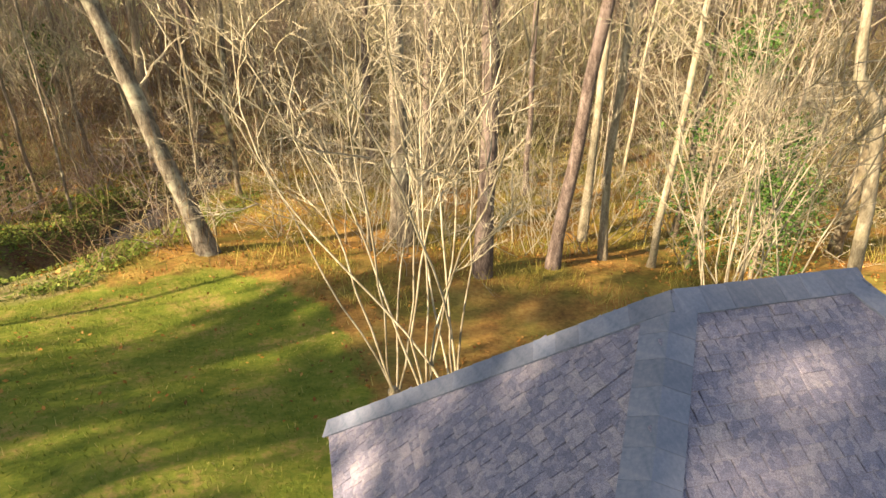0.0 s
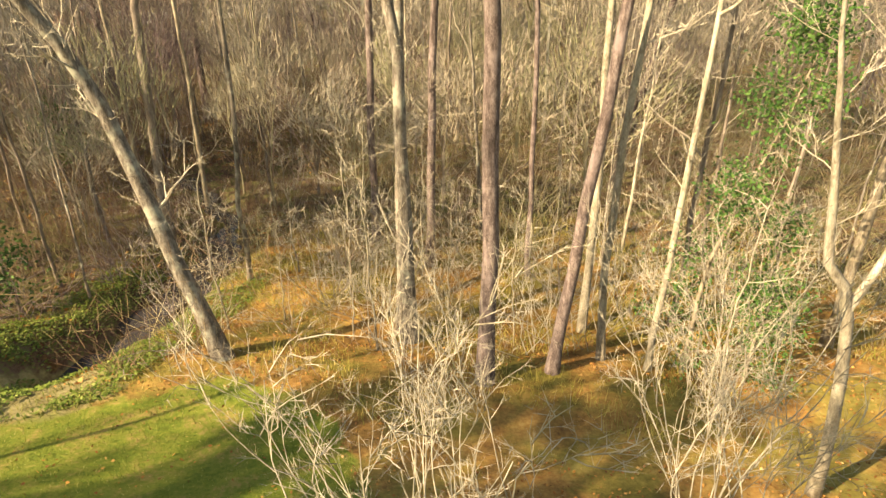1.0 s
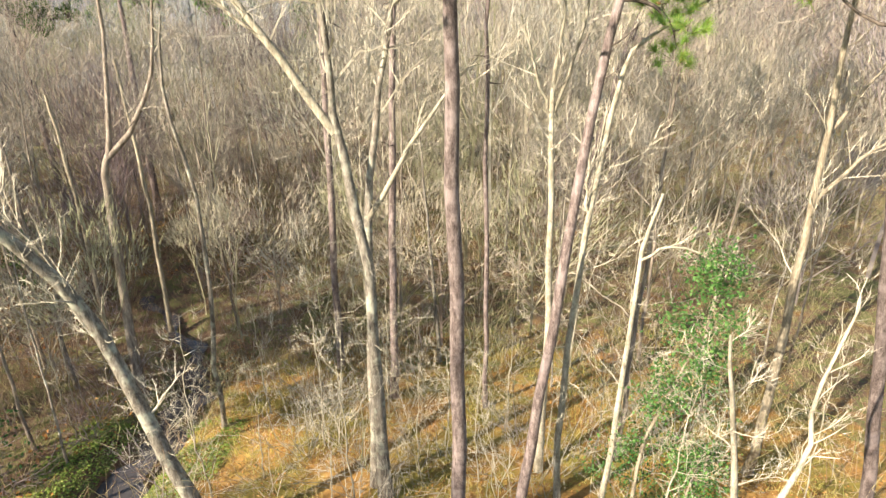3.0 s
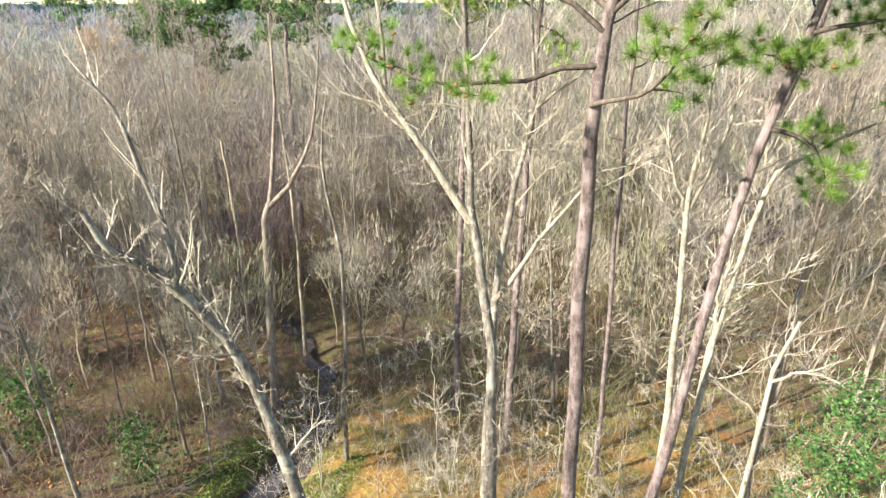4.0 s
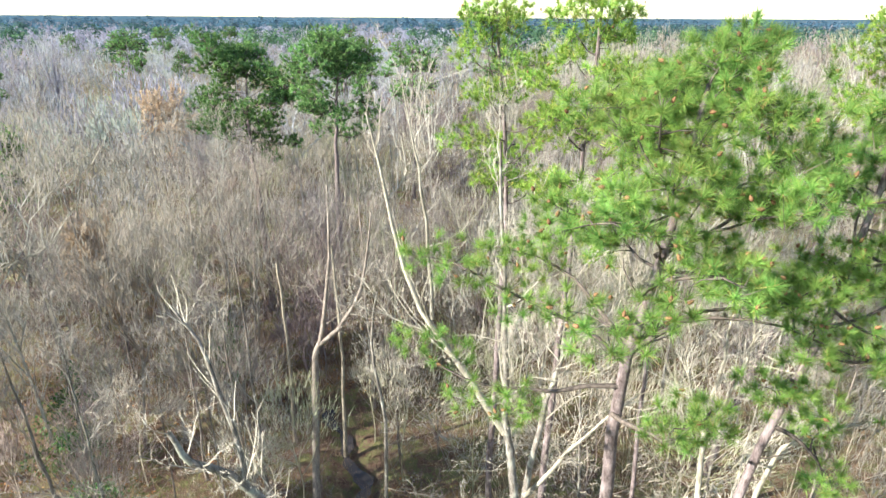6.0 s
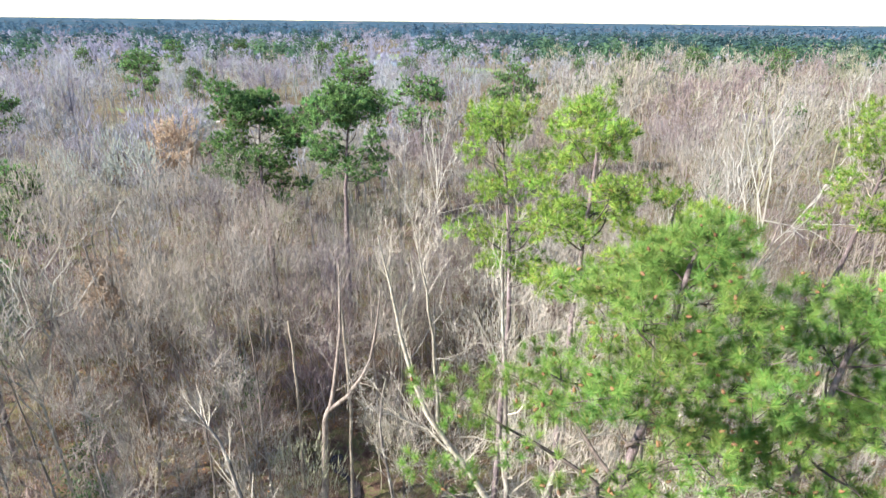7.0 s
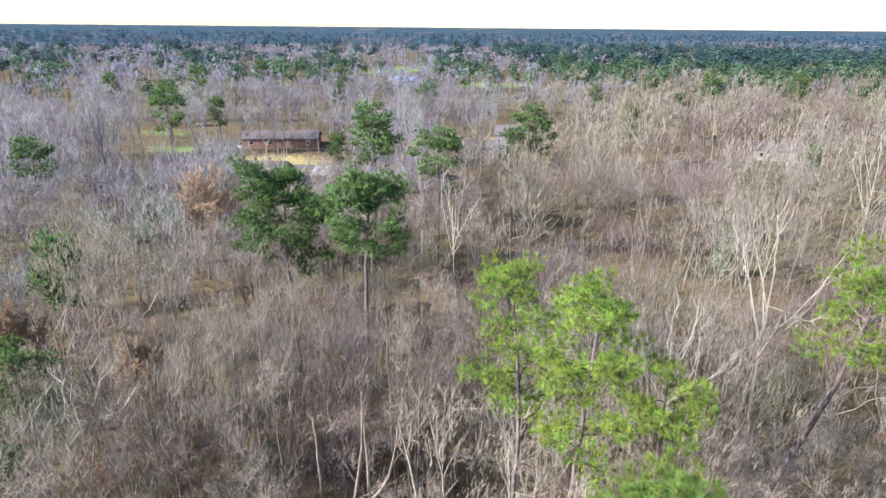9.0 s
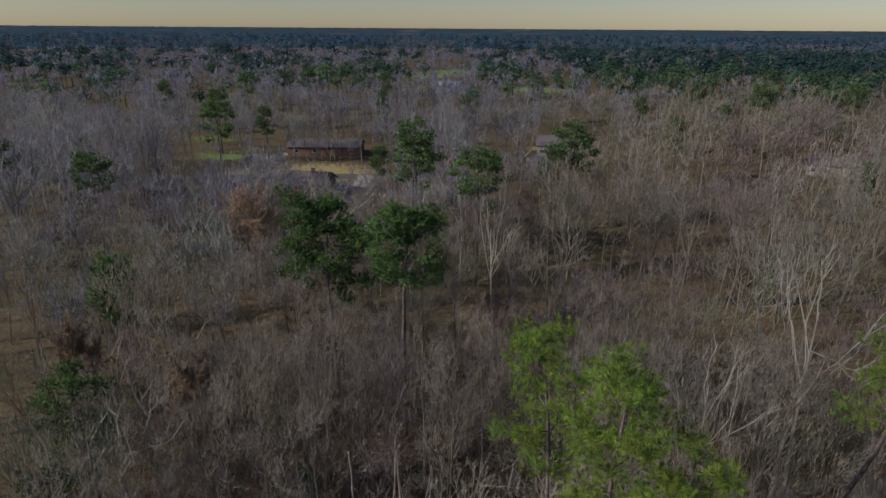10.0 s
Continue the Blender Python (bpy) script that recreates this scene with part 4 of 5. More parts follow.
SPOTS = [(-36.0, 24.8, 0, 0.68), (-50, 40.6, 2, 0.83), (-38.9, 88.9, 3, 1.08), (-25.8, 81.5, 3, 0.98), (-18.0, 113.6, 3, 0.98), (-93.6, 107.7, 3, 1.02),
         (-84, 67.3, 3, 0.86), (-31.7, 19.3, 2, 0.62), (-57.4, 113.4, 2, 0.72), (32.4, 129.3, 2, 0.75), (16, 14.5, 1, 0.95), (-107.7, 142.9, 2, 0.85),
         (-93.0, 127.9, 2, 0.4), (-40.5, 93, 3, 0.9), (-16.5, 117, 3, 0.85), (44, 136.5, 2, 0.5), (60, 60, 2, 0.8), (-0.2, 162.9, 2, 0.85), (-20.5, 111, 2, 0.9), (-110, 70, 3, 0.9),
         # out of view towards the sun, added only for the shade they cast
         (-18, -17.2, 3, 0.9), (-17, -20, 3, 0.8), (-10.8, -8.6, 2, 0.95), (-14.5, -12.6, 2, 1.0), (-26, -8.5, 3, 0.8), (-22, -9.6, 3, 0.85), (-33, -16, 2, 1.0), (-39, 16, 3, 0.95), (-31, 3, 3, 1.0),
         (-130, 150, 3, 0.9), (-95, 190, 2, 0.9), (-60, 178, 3, 0.85), (-12, 196, 2, 0.95), (4, 205, 3, 0.95), (12, 200, 2, 0.85), (22, 212, 3, 1.0), (66, 150, 3, 0.85), (75, 205, 2, 1.0), (-150, 190, 3, 1.0),
         # the last pine is unseen, added to shade the ground in the west
         (-170, 170, 2, 1.0), (-140, 215, 3, 1.0), (-112, 228, 3, 0.95), (50, 228, 3, 1.0), (90, 170, 2, 0.9), (-30, 9.5, 3, 0.8)]
first_of = set()
for k, (x, y, kind, size) in enumerate(SPOTS):
    m = Matrix.Translation(on(x, y)) @ Matrix.Rotation(k * 1.9, 4, "Z") @ Matrix.Scale(size, 4)
    if kind not in first_of:
        first_of.add(kind)
        FARPINES[kind].matrix_basis = m
    else:
        copy_thing(FARPINES[kind], m).scale = (size, size, size)
    TAKEN.append((x, y))


# ---- woods further off: many trees in one mesh each ----
def tiled(name, label, kinds, spots_, material, category, parent_kind="stuff"):
    """kinds: (verts, quads, tris) of single trees; spots_: rows of x, y, turn, size, tone."""
    V, Q, T, A, n = [], [], [], [], 0
    for i, (v, q, t, *own) in enumerate(kinds):
        rows = spots_[i :: len(kinds)]
        if not len(rows):
            continue
        c, s_ = np.cos(rows[:, 2]), np.sin(rows[:, 2])
        big = v[None] * rows[:, 3, None, None]
        x = big[..., 0] * c[:, None] - big[..., 1] * s_[:, None] + rows[:, 0, None]
        y = big[..., 0] * s_[:, None] + big[..., 1] * c[:, None] + rows[:, 1, None]
        z = big[..., 2] + lay(rows[:, 0], rows[:, 1])[:, None] - 0.1
        off = (n + np.arange(len(rows)) * len(v))[:, None, None]
        V.append(np.stack([x, y, z], -1).reshape(-1, 3))
        Q.append((q[None] + off).reshape(-1, 4))
        T.append((t[None] + off).reshape(-1, 3))
        A.append((rows[:, 4, None] + (own[0][None] if own else 0)).repeat(1 if own else len(v), 1).ravel())
        n += len(rows) * len(v)
    ob = new(name, mesh_of(name, np.concatenate(V), np.concatenate(Q), np.concatenate(T), material, False, {"tone": np.concatenate(A)}))
    return tagged(ob, label, category, kind=parent_kind)


def brush_tree(rng, h, spread, limbs, subs, r, bone, fuzz, low=0.35, pale=0.0, forks=3):
    """A light bare tree: trunk, limbs that spread into a dome, forking branches, and a haze of fine twigs (count, length, width). Returns its mesh and a tone for the wood."""
    bag = Limbs()
    pts = bent(rng, (0, 0, 0), (0, 0, 1), h * 0.78, 5, 0.09, 0.1)
    bag.tube(pts, np.linspace(r, r * 0.3, 6), 3)
    bag.heart = along(pts, 0.5)[0]
    ends = [pts[-1]]
    for k in range(limbs):
        f = rng.uniform(low, 0.92)
        p, d = along(pts, f)
        az = k * 2.4 + rng.uniform(-0.5, 0.5)
        out = rng.uniform(0.25, 1.0)
        tip = np.array([math.cos(az) * spread * out, math.sin(az) * spread * out, h * (0.56 + 0.44 * math.sqrt(1 - 0.9 * out * out)) * rng.uniform(0.86, 1.02)])
        tip[2] = max(tip[2], p[2] + 0.25 * spread)
        mid = p * 0.5 + tip * 0.5 + np.array([math.cos(az), math.sin(az), 0.3]) * 0.1 * spread + rng.normal(0, 0.05, 3) * spread
        lp = smooth_line([p, mid, tip], 5, rng, 0.04 * spread)
        bag.tube(lp, np.linspace(max(r * (1 - f) * 0.75, bone * 0.6), bone * 0.3, 5), 3)
        ends.append(lp[-1])
        for _ in range(subs):
            q, e = along(lp, rng.uniform(0.3, 1.0))
            v = unit(e + unit(np.cross(e, rng.normal(size=3))) * rng.uniform(0.5, 1.2) + np.array([0, 0, 0.25]))
            b = q + v * spread * rng.uniform(0.22, 0.45)
            bag.slivers([q], [b + (b - q) * 0.15], bone, rng)
            g = rng.uniform(0.3, 1.0, (forks, 1))
            a = q + (b - q) * g
            w = v + rng.normal(0, 0.6, (forks, 3)) + np.array([0, 0, 0.2])
            c = a + w / np.linalg.norm(w, axis=1, keepdims=True) * spread * rng.uniform(0.12, 0.24, (forks, 1))
            if forks:
                bag.slivers(a, c, bone * 0.6, rng)
            ends.extend([b, *c])
    wood = bag.n
    n, long_, wide = fuzz
    at = np.array(ends)[rng.integers(0, len(ends), n)] + rng.normal(0, 0.1, (n, 3)) * spread
    way = at - bag.heart
    way = way / np.linalg.norm(way, axis=1, keepdims=True) + rng.normal(0, 0.36, (n, 3)) + np.array([0, 0, 0.1])
    way /= np.linalg.norm(way, axis=1, keepdims=True)
    bag.slivers(at - way * long_ * 0.5, at + way * long_ * rng.uniform(0.2, 0.8, (n, 1)), wide, rng, None, 0.12)
    v, q, t = bag.arrays()
    return v, q, t, np.where(np.arange(len(v)) < wood, pale, 0.0)


def scatter(rng, n, r0, r1, a0, a1, avoid=(), apart=0.0):
    r, az = np.sqrt(rng.uniform(r0**2, r1**2, n)), rng.uniform(a0, a1, n)
    x, y = -np.sin(az) * r, np.cos(az) * r
    if apart:
        chosen = []
        for k in range(n):
            if not chosen or np.min(np.hypot(x[chosen] - x[k], y[chosen] - y[k])) > apart:
                chosen.append(k)
        x, y = x[chosen], y[chosen]
    keep = (spots(x, y, FIELDS) < 0.3) & (spots(x, y, DRY) < 0.3) & (creek_gap(x, y) > np.where(y > 21, 0.7, 1.5))
    for cx, cy, rx, ry in avoid:
        keep &= (np.abs(x - cx) > rx) | (np.abs(y - cy) > ry)
    return x[keep], y[keep]


def patchy(x, y, size, seed):
    return np.array([noise.noise((float(a) / size + seed, float(b) / size, seed * 3.1)) for a, b in zip(x, y)]) * 0.5 + 0.5


OPEN = [(-34, 192, 5.9, 5.9), (-48, 124, 4.0, 4.0), (-89, 141, 14, 6), (-82, 128, 5, 6), (-70, 120, 4, 7), (-52, 133, 4, 4), (-39, 205, 7.8, 5.2), (40, 188, 3.9, 3.2), (-70, 178, 7, 6), (-101, 163, 11, 6), (-35, 187, 6, 5), (-119, 119, 6, 3), (-100, 128, 6, 3)]
rng = np.random.default_rng(17)
MIDKINDS = [brush_tree(rng, h, sp, n, 5, r, bone, fuzz, low, pale) for h, sp, n, r, bone, fuzz, low, pale in (
    (15, 4.6, 9, 0.11, 0.045, (1350, 0.72, 0.052), 0.35, 0.12), (18.5, 3.9, 8, 0.14, 0.075, (210, 0.6, 0.045), 0.45, 0.42), (13, 3.8, 8, 0.1, 0.04, (1250, 0.66, 0.052), 0.3, 0.0), (8.5, 3.4, 8, 0.07, 0.035, (800, 0.6, 0.052), 0.15, -0.1),
    (16.5, 4.2, 9, 0.12, 0.05, (1250, 0.72, 0.052), 0.4, -0.06), (17, 4.8, 9, 0.13, 0.07, (260, 0.6, 0.05), 0.4, 0.3), (9.5, 2.8, 7, 0.07, 0.035, (700, 0.6, 0.052), 0.15, 0.05), (14, 5.0, 10, 0.11, 0.045, (1450, 0.72, 0.052), 0.3, 0.05))]
MIDKINDS2 = [brush_tree(rng, h, sp, n, 4, r, bone, fuzz, low, pale, 2) for h, sp, n, r, bone, fuzz, low, pale in (
    (16, 5.4, 7, 0.15, 0.12, (470, 0.9, 0.125), 0.35, 0.1), (19, 4.6, 7, 0.17, 0.14, (110, 0.9, 0.1), 0.45, 0.2), (13.5, 4.6, 7, 0.13, 0.09, (430, 0.85, 0.125), 0.3, -0.05),
    (10, 4.0, 6, 0.1, 0.08, (320, 0.8, 0.125), 0.2, -0.1), (17, 4.6, 7, 0.16, 0.12, (430, 0.9, 0.125), 0.4, 0.0), (18, 5.4, 8, 0.16, 0.14, (130, 0.9, 0.11), 0.4, 0.12))]


# strips of young growth before the street and the houses: bearing from, to; distance from, to
YOUNG = [(0.45, 0.64, 96, 164), (0.66, 0.78, 110, 180), (0.165, 0.215, 120, 186), (-0.23, -0.185, 130, 190)]


def woodland(x, y, size):
    """Rows for tiled(): lower and darker thickets among taller trees, patch by patch; taller and paler to the east."""
    east = step((x + 35) / 60)
    low = patchy(x, y, 13, 21)
    tall = (0.62 + 0.16 * east + 0.3 * low + rng.normal(0, 0.13, len(x))) * size
    tone = patchy(x, y, 15, 1) * 0.5 + rng.uniform(-0.42, 0.42, len(x)) + 0.04 * east + 0.16
    tall = np.clip(tall, 0.5, 1.25)
    r, az = np.hypot(x, y), np.arctan2(-x, y)
    for a0, a1, r0, r1 in YOUNG:
        tall = np.where((az > a0) & (az < a1) & (r > r0) & (r < r1), np.minimum(tall, 0.15 + 1.7 * (1 - r / r1)), tall)
    return np.stack([x, y, rng.uniform(0, 6.28, len(x)), tall, np.clip(tone, 0, 0.8)], 1)


x, y = scatter(rng, 900, 33, 112, -0.78, 1.2, OPEN, 4.1)
tiled("bare_woods", "dense leafless grey and tan woodland", MIDKINDS, woodland(x, y, 1.12), WOODS, "woods")
x, y = scatter(rng, 1800, 106, 262, -0.76, 1.18, OPEN, 5.6)
west = scatter(rng, 330, 66, 190, 0.32, 1.18, OPEN, 4.4)
x, y = np.concatenate([x, west[0]]), np.concatenate([y, west[1]])
rows = woodland(x, y, 1.18)
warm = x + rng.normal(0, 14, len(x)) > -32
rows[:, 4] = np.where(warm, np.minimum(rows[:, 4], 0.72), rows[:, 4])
tiled("bare_woods", "leafless woodland round the houses, greyed for haze", MIDKINDS2, rows[~warm], HAZED_GREY_WOODS, "woods")
tiled("bare_woods", "leafless tan and pinkish woodland beyond the pines", MIDKINDS2, rows[warm], WOODS, "woods")
x, y = scatter(rng, 260, 25, 62, -0.3, 1.0, (), 2.6)
rows = woodland(x, y, 0.95)
rows[:, 4] = np.where((x < -11) & (rng.random(len(x)) < 0.7), rng.choice([0.0, 0.03, 0.28, 0.56], len(x)), rng.choice([0.28, 0.4, 0.45, 0.56, 0.58, 0.7], len(x)))
tiled("bare_woods", "low fuzzy leafless shrubs under the taller trees", [MIDKINDS[3], MIDKINDS[6]], rows, WOODS, "woods")
FARKINDS = [brush_tree(rng, h, sp, 3, 1, 0.14, 0.16, (70, 1.1, 0.45), 0.3, 0.15, 1) for h, sp in ((16, 4.6), (14, 4.0), (17.5, 5.0))]
x, y = scatter(rng, 3500, 250, 800, -0.74, 1.1, [(-223, 328, 12, 9), (-138, 366, 14, 12)])
side = step((np.arctan2(-x, y) + 0.25) / 0.7)      # 0 to the east, 1 to the west
bare = patchy(x, y, 32, 5) + rng.normal(0, 0.05, len(x)) < 0.33 + 0.3 * side - 0.0001 * (np.hypot(x, y) - 250)
rows = np.stack([x, y, rng.uniform(0, 6.28, len(x)), rng.uniform(0.8, 1.15, len(x)), np.clip(patchy(x, y, 30, 2) + rng.normal(0, 0.1, len(x)), 0, 1)], 1)
tiled("distant_bare_woods", "distant leafless woodland tinted bluish for haze", FARKINDS, rows[bare], HAZED_FAR_WOODS, "woods")


def clump_pine(rng, h, reach, pads, per, size):
    """A far pine: trunk and a rounded crown of lumpy pads."""
    bag = Limbs((0, 0, h * 0.62))
    bag.tube([(0, 0, 0), (0, 0, h * 0.9)], [0.25, 0.08], 3)
    d = rng.normal(0, 1, (pads, 3))
    d /= np.linalg.norm(d, axis=1, keepdims=True)
    hub = d * np.array([reach * 0.75, reach * 0.75, h * 0.17]) * rng.uniform(0.5, 1, (pads, 1)) + np.array([0, 0, h * 0.76])
    at = np.repeat(hub, per, 0) + rng.normal(0, 1, (pads * per, 3)) * np.array([0.3, 0.3, 0.16]) * reach
    bag.leaves(at, size * rng.uniform(0.7, 1.3, len(at)), rng, 0.3)
    return bag.arrays()


PINEKINDS = [clump_pine(rng, h, re, 10, 9, 1.6) for h, re in ((19, 4.8), (17, 4.4), (21, 5.2))]
PINEKINDS2 = [clump_pine(rng, h, re, 9, 6, 2.4) for h, re in ((19, 4.8), (17, 4.4), (21, 5.2))]
prow = rows[~bare].copy()
prow[:, 4] = rng.uniform(0, 1, len(prow))
close = np.hypot(prow[:, 0], prow[:, 1]) < 420
tiled("distant_pines", "dark green pine woods beyond the houses", PINEKINDS, prow[close], HAZED_MID_PINES, "woods")
tiled("distant_pines", "distant dark pine woods tinted blue-green for haze", PINEKINDS2, prow[~close], HAZED_FAR_PINES, "woods")

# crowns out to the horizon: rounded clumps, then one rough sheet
def hazed_material():
    m, nt, b = blank("hazed_canopy", 1.0, 0.0)
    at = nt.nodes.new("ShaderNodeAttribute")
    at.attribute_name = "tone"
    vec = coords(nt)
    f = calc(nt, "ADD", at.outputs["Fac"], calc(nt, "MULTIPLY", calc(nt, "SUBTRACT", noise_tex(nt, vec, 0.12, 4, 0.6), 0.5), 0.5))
    # aerial haze is put into these bluish base colours
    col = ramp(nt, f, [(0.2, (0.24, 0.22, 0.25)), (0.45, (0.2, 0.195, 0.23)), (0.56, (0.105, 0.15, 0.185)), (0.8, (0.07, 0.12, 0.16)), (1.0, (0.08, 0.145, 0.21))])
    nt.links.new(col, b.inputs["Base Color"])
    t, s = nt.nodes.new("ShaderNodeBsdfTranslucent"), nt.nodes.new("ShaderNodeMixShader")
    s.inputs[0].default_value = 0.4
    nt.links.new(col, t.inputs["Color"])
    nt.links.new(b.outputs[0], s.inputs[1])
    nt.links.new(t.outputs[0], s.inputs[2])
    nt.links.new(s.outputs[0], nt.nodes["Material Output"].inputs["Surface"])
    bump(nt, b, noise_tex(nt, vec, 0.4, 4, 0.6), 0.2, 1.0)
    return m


HAZED_CANOPY = hazed_material()
x, y = scatter(rng, 2800, 760, 1800, -0.72, 1.08)
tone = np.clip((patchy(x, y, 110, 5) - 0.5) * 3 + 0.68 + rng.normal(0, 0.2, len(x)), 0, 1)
rows = np.stack([x, y, rng.uniform(0, 6.28, len(x)), rng.uniform(0.95, 1.4, len(x)), tone], 1)
DARK_KINDS = [clump_pine(rng, h, re, 6, 4, 3.0) for h, re in ((20, 4.6), (22, 4.2), (18, 5.0))]
PALE_KINDS = [brush_tree(rng, h, sp, 2, 1, 0.15, 0.3, (24, 1.9, 1.2), 0.3, 0.0, 0)[:3] for h, sp in ((15, 4.6), (16.5, 5.2))]
tiled("distant_crowns", "distant pine forest tinted bluish for haze", DARK_KINDS, rows[tone > 0.5], HAZED_CANOPY, "woods")
tiled("distant_crowns", "distant leafless forest tinted bluish for haze", PALE_KINDS, rows[tone <= 0.5], HAZED_CANOPY, "woods")
rr = 1300 * (4300 / 1300) ** np.linspace(0, 1, 110)
aa = np.linspace(-0.95, 1.35, 300)
R, A = np.meshgrid(rr, aa, indexing="ij")
cx, cy = -np.sin(A) * R, np.cos(A) * R
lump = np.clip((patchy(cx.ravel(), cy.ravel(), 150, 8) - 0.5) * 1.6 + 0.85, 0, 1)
hz = lay(cx, cy) + np.where(R < 1350, 0, 10) + 4 * rng.random(R.shape)
ci = np.arange(R.size).reshape(R.shape)
cq = np.stack([ci[:-1, :-1], ci[:-1, 1:], ci[1:, 1:], ci[1:, :-1]], -1).reshape(-1, 4)
canopy = new("backdrop_woods", mesh_of("backdrop_woods", np.stack([cx, cy, hz], -1).reshape(-1, 3), cq, None, HAZED_CANOPY, True, {"tone": lump}))
tagged(canopy, "haze-tinted forest canopy reaching the horizon", "woods", kind="stuff")

# ---- undergrowth, fallen leaves and grass ----
rng = np.random.default_rng(27)


def bush(rng, h, n, width):
    """Arching stems with tangled side twigs."""
    bag = Limbs()
    d = rng.normal(0, 0.6, (n, 3)) + np.array([0, 0, 1.0])
    root = rng.normal(0, 0.2, (n, 3)) * np.array([1, 1, 0])
    mid = root + d * h * rng.uniform(0.35, 0.7, (n, 1))
    tip = mid + (d * 0.6 + rng.normal(0, 0.55, (n, 3))) * h * 0.45
    bag.slivers(root, mid + (mid - root) * 0.15, width, rng)
    bag.slivers(mid, tip, width * 0.7, rng)
    f = rng.uniform(0.2, 0.9, (n * 2, 1))
    a = np.repeat(mid, 2, 0) * (1 - f) + np.repeat(tip, 2, 0) * f
    bag.slivers(a, a + rng.normal(0, 0.4, a.shape) * h * 0.5 + np.array([0, 0, 0.1]), width * 0.6, rng)
    return bag.arrays()


BUSHES = [bush(rng, h, 12, 0.02) for h in (1.4, 2.4, 3.6, 1.0)]
x, y = scatter(rng, 2900, 14.5, 66, -0.75, 1.15)
keep = (lawn_at(x, y) < 0.2) & ~((x > -3) & (x < 12) & (y < 20) & (rng.random(len(x)) < 0.6))
x, y = x[keep], y[keep]
rows = np.stack([x, y, rng.uniform(0, 6.28, len(x)), rng.uniform(0.6, 1.2, len(x)), np.clip(patchy(x, y, 7, 4) * 1.4 - 0.2 - 0.45 * step((-6 - x) / 6) + rng.normal(0, 0.14, len(x)), 0, 1)], 1)
x, y = rng.uniform(-40, -8.5, 450), rng.uniform(14, 42, 450)
keep = creek_gap(x, y) > np.where(y < 22, 3.4, 0.8)
x, y = x[keep], y[keep]
rows = np.concatenate([rows, np.stack([x, y, rng.uniform(0, 6.28, len(x)), rng.uniform(0.7, 1.3, len(x)), np.where(rng.random(len(x)) < 0.3, rng.uniform(0.75, 1.0, len(x)), rng.uniform(0.0, 0.35, len(x)))], 1)])
tiled("undergrowth", "tangled tan and olive undergrowth under bare trees", BUSHES, rows, BRUSH, "undergrowth")

def thicket(rng, h, spread):
    """A lacy bare shrub: crooked stems, side shoots and fine twigs."""
    bag = Limbs((0, 0, h * 0.3))
    for k in range(5):
        pts = bent(rng, rng.normal(0, 0.15, 3) * (1, 1, 0), (math.cos(k) * 0.6, math.sin(k) * 0.6, 1), h * rng.uniform(0.6, 1.0), 4, 0.3, 0.05)
        bag.tube(pts, np.linspace(0.016, 0.005, 5), 3)
        for _ in range(4):
            p, d = along(pts, rng.uniform(0.25, 1))
            sp = bent(rng, p, d * 0.3 + rng.normal(0, 0.7, 3), spread * rng.uniform(0.4, 0.9), 3, 0.3, 0.05)
            bag.slivers(sp[:-1], sp[1:] + (sp[1:] - sp[:-1]) * 0.3, 0.013, rng)
            twigs(bag, rng, sp, 3, spread * 0.35, 0.008, 0.1)
    return bag.arrays()


THICKETS = [thicket(rng, h, s_) for h, s_ in ((3.2, 1.3), (2.4, 1.1), (4.2, 1.5), (3.6, 1.6))]
x, y = scatter(rng, 560, 16, 48, -0.55, 1.1)
keep = (lawn_at(x, y) < 0.1) & (creek_gap(x, y) > np.where(y < 23, 2.1, 0.9)) & ((x < -6) | (y > 17)) & ((x < -8) | (rng.random(len(x)) < 0.6))
x, y = x[keep], y[keep]
rows = np.stack([x, y, rng.uniform(0, 6.28, len(x)), rng.uniform(0.7, 1.2, len(x)), np.clip(0.5 - 0.46 * step((-7 - x) / 5) + rng.normal(0, 0.2, len(x)) * np.where(x < -9, 0.45, 1.0), 0, 0.95)], 1)
x, y = rng.uniform(-5.5, 10, 70), rng.uniform(13.6, 21, 70)
keep = (lawn_at(x, y) < 0.05) & (rng.random(70) < 0.75)
more = np.stack([x, y, rng.uniform(0, 6.28, 70), rng.uniform(0.6, 1.1, 70), rng.uniform(0.7, 0.95, 70)], 1)[keep]
rows = np.concatenate([rows, more])
tiled("thicket", "lacy bare shrubs under the trees", THICKETS, rows, WOODS, "shrubs")

bag = Limbs()
x, y = rng.uniform(-10, 16, 16000), rng.uniform(6, 27, 16000)
keep = (creek_gap(x, y) > 1.2) & (rng.random(len(x)) > 0.8 * lawn_at(x, y)) & (patchy(x, y, 3.0, 6) > 0.35)
x, y = x[keep], y[keep]
bag.leaves(np.stack([x, y, lay(x, y) + 0.03], 1), rng.uniform(0.05, 0.1, len(x)), rng, 0.6)
x, y = rng.uniform(-42, -9, 7000), rng.uniform(12, 46, 7000)
keep = (creek_gap(x, y) > 1.1) & (patchy(x, y, 4.0, 16) > 0.42)
x, y = x[keep], y[keep]
bag.leaves(np.stack([x, y, lay(x, y) + 0.04], 1), rng.uniform(0.1, 0.26, len(x)), rng, 0.5)
tagged(new("fallen_leaves", bag.mesh("fallen_leaves", LITTER)), "orange-brown fallen leaves over the ground", "leaf litter", kind="stuff")
bag = Limbs()
x, y = rng.uniform(-17, 4, 70000), rng.uniform(2, 22, 70000)
w = np.maximum(lawn_at(x, y), 0.9 * step((4.2 - creek_gap(x, y)) / 1.5) * (creek_gap(x, y) > 1.3))
keep = rng.random(len(x)) < w
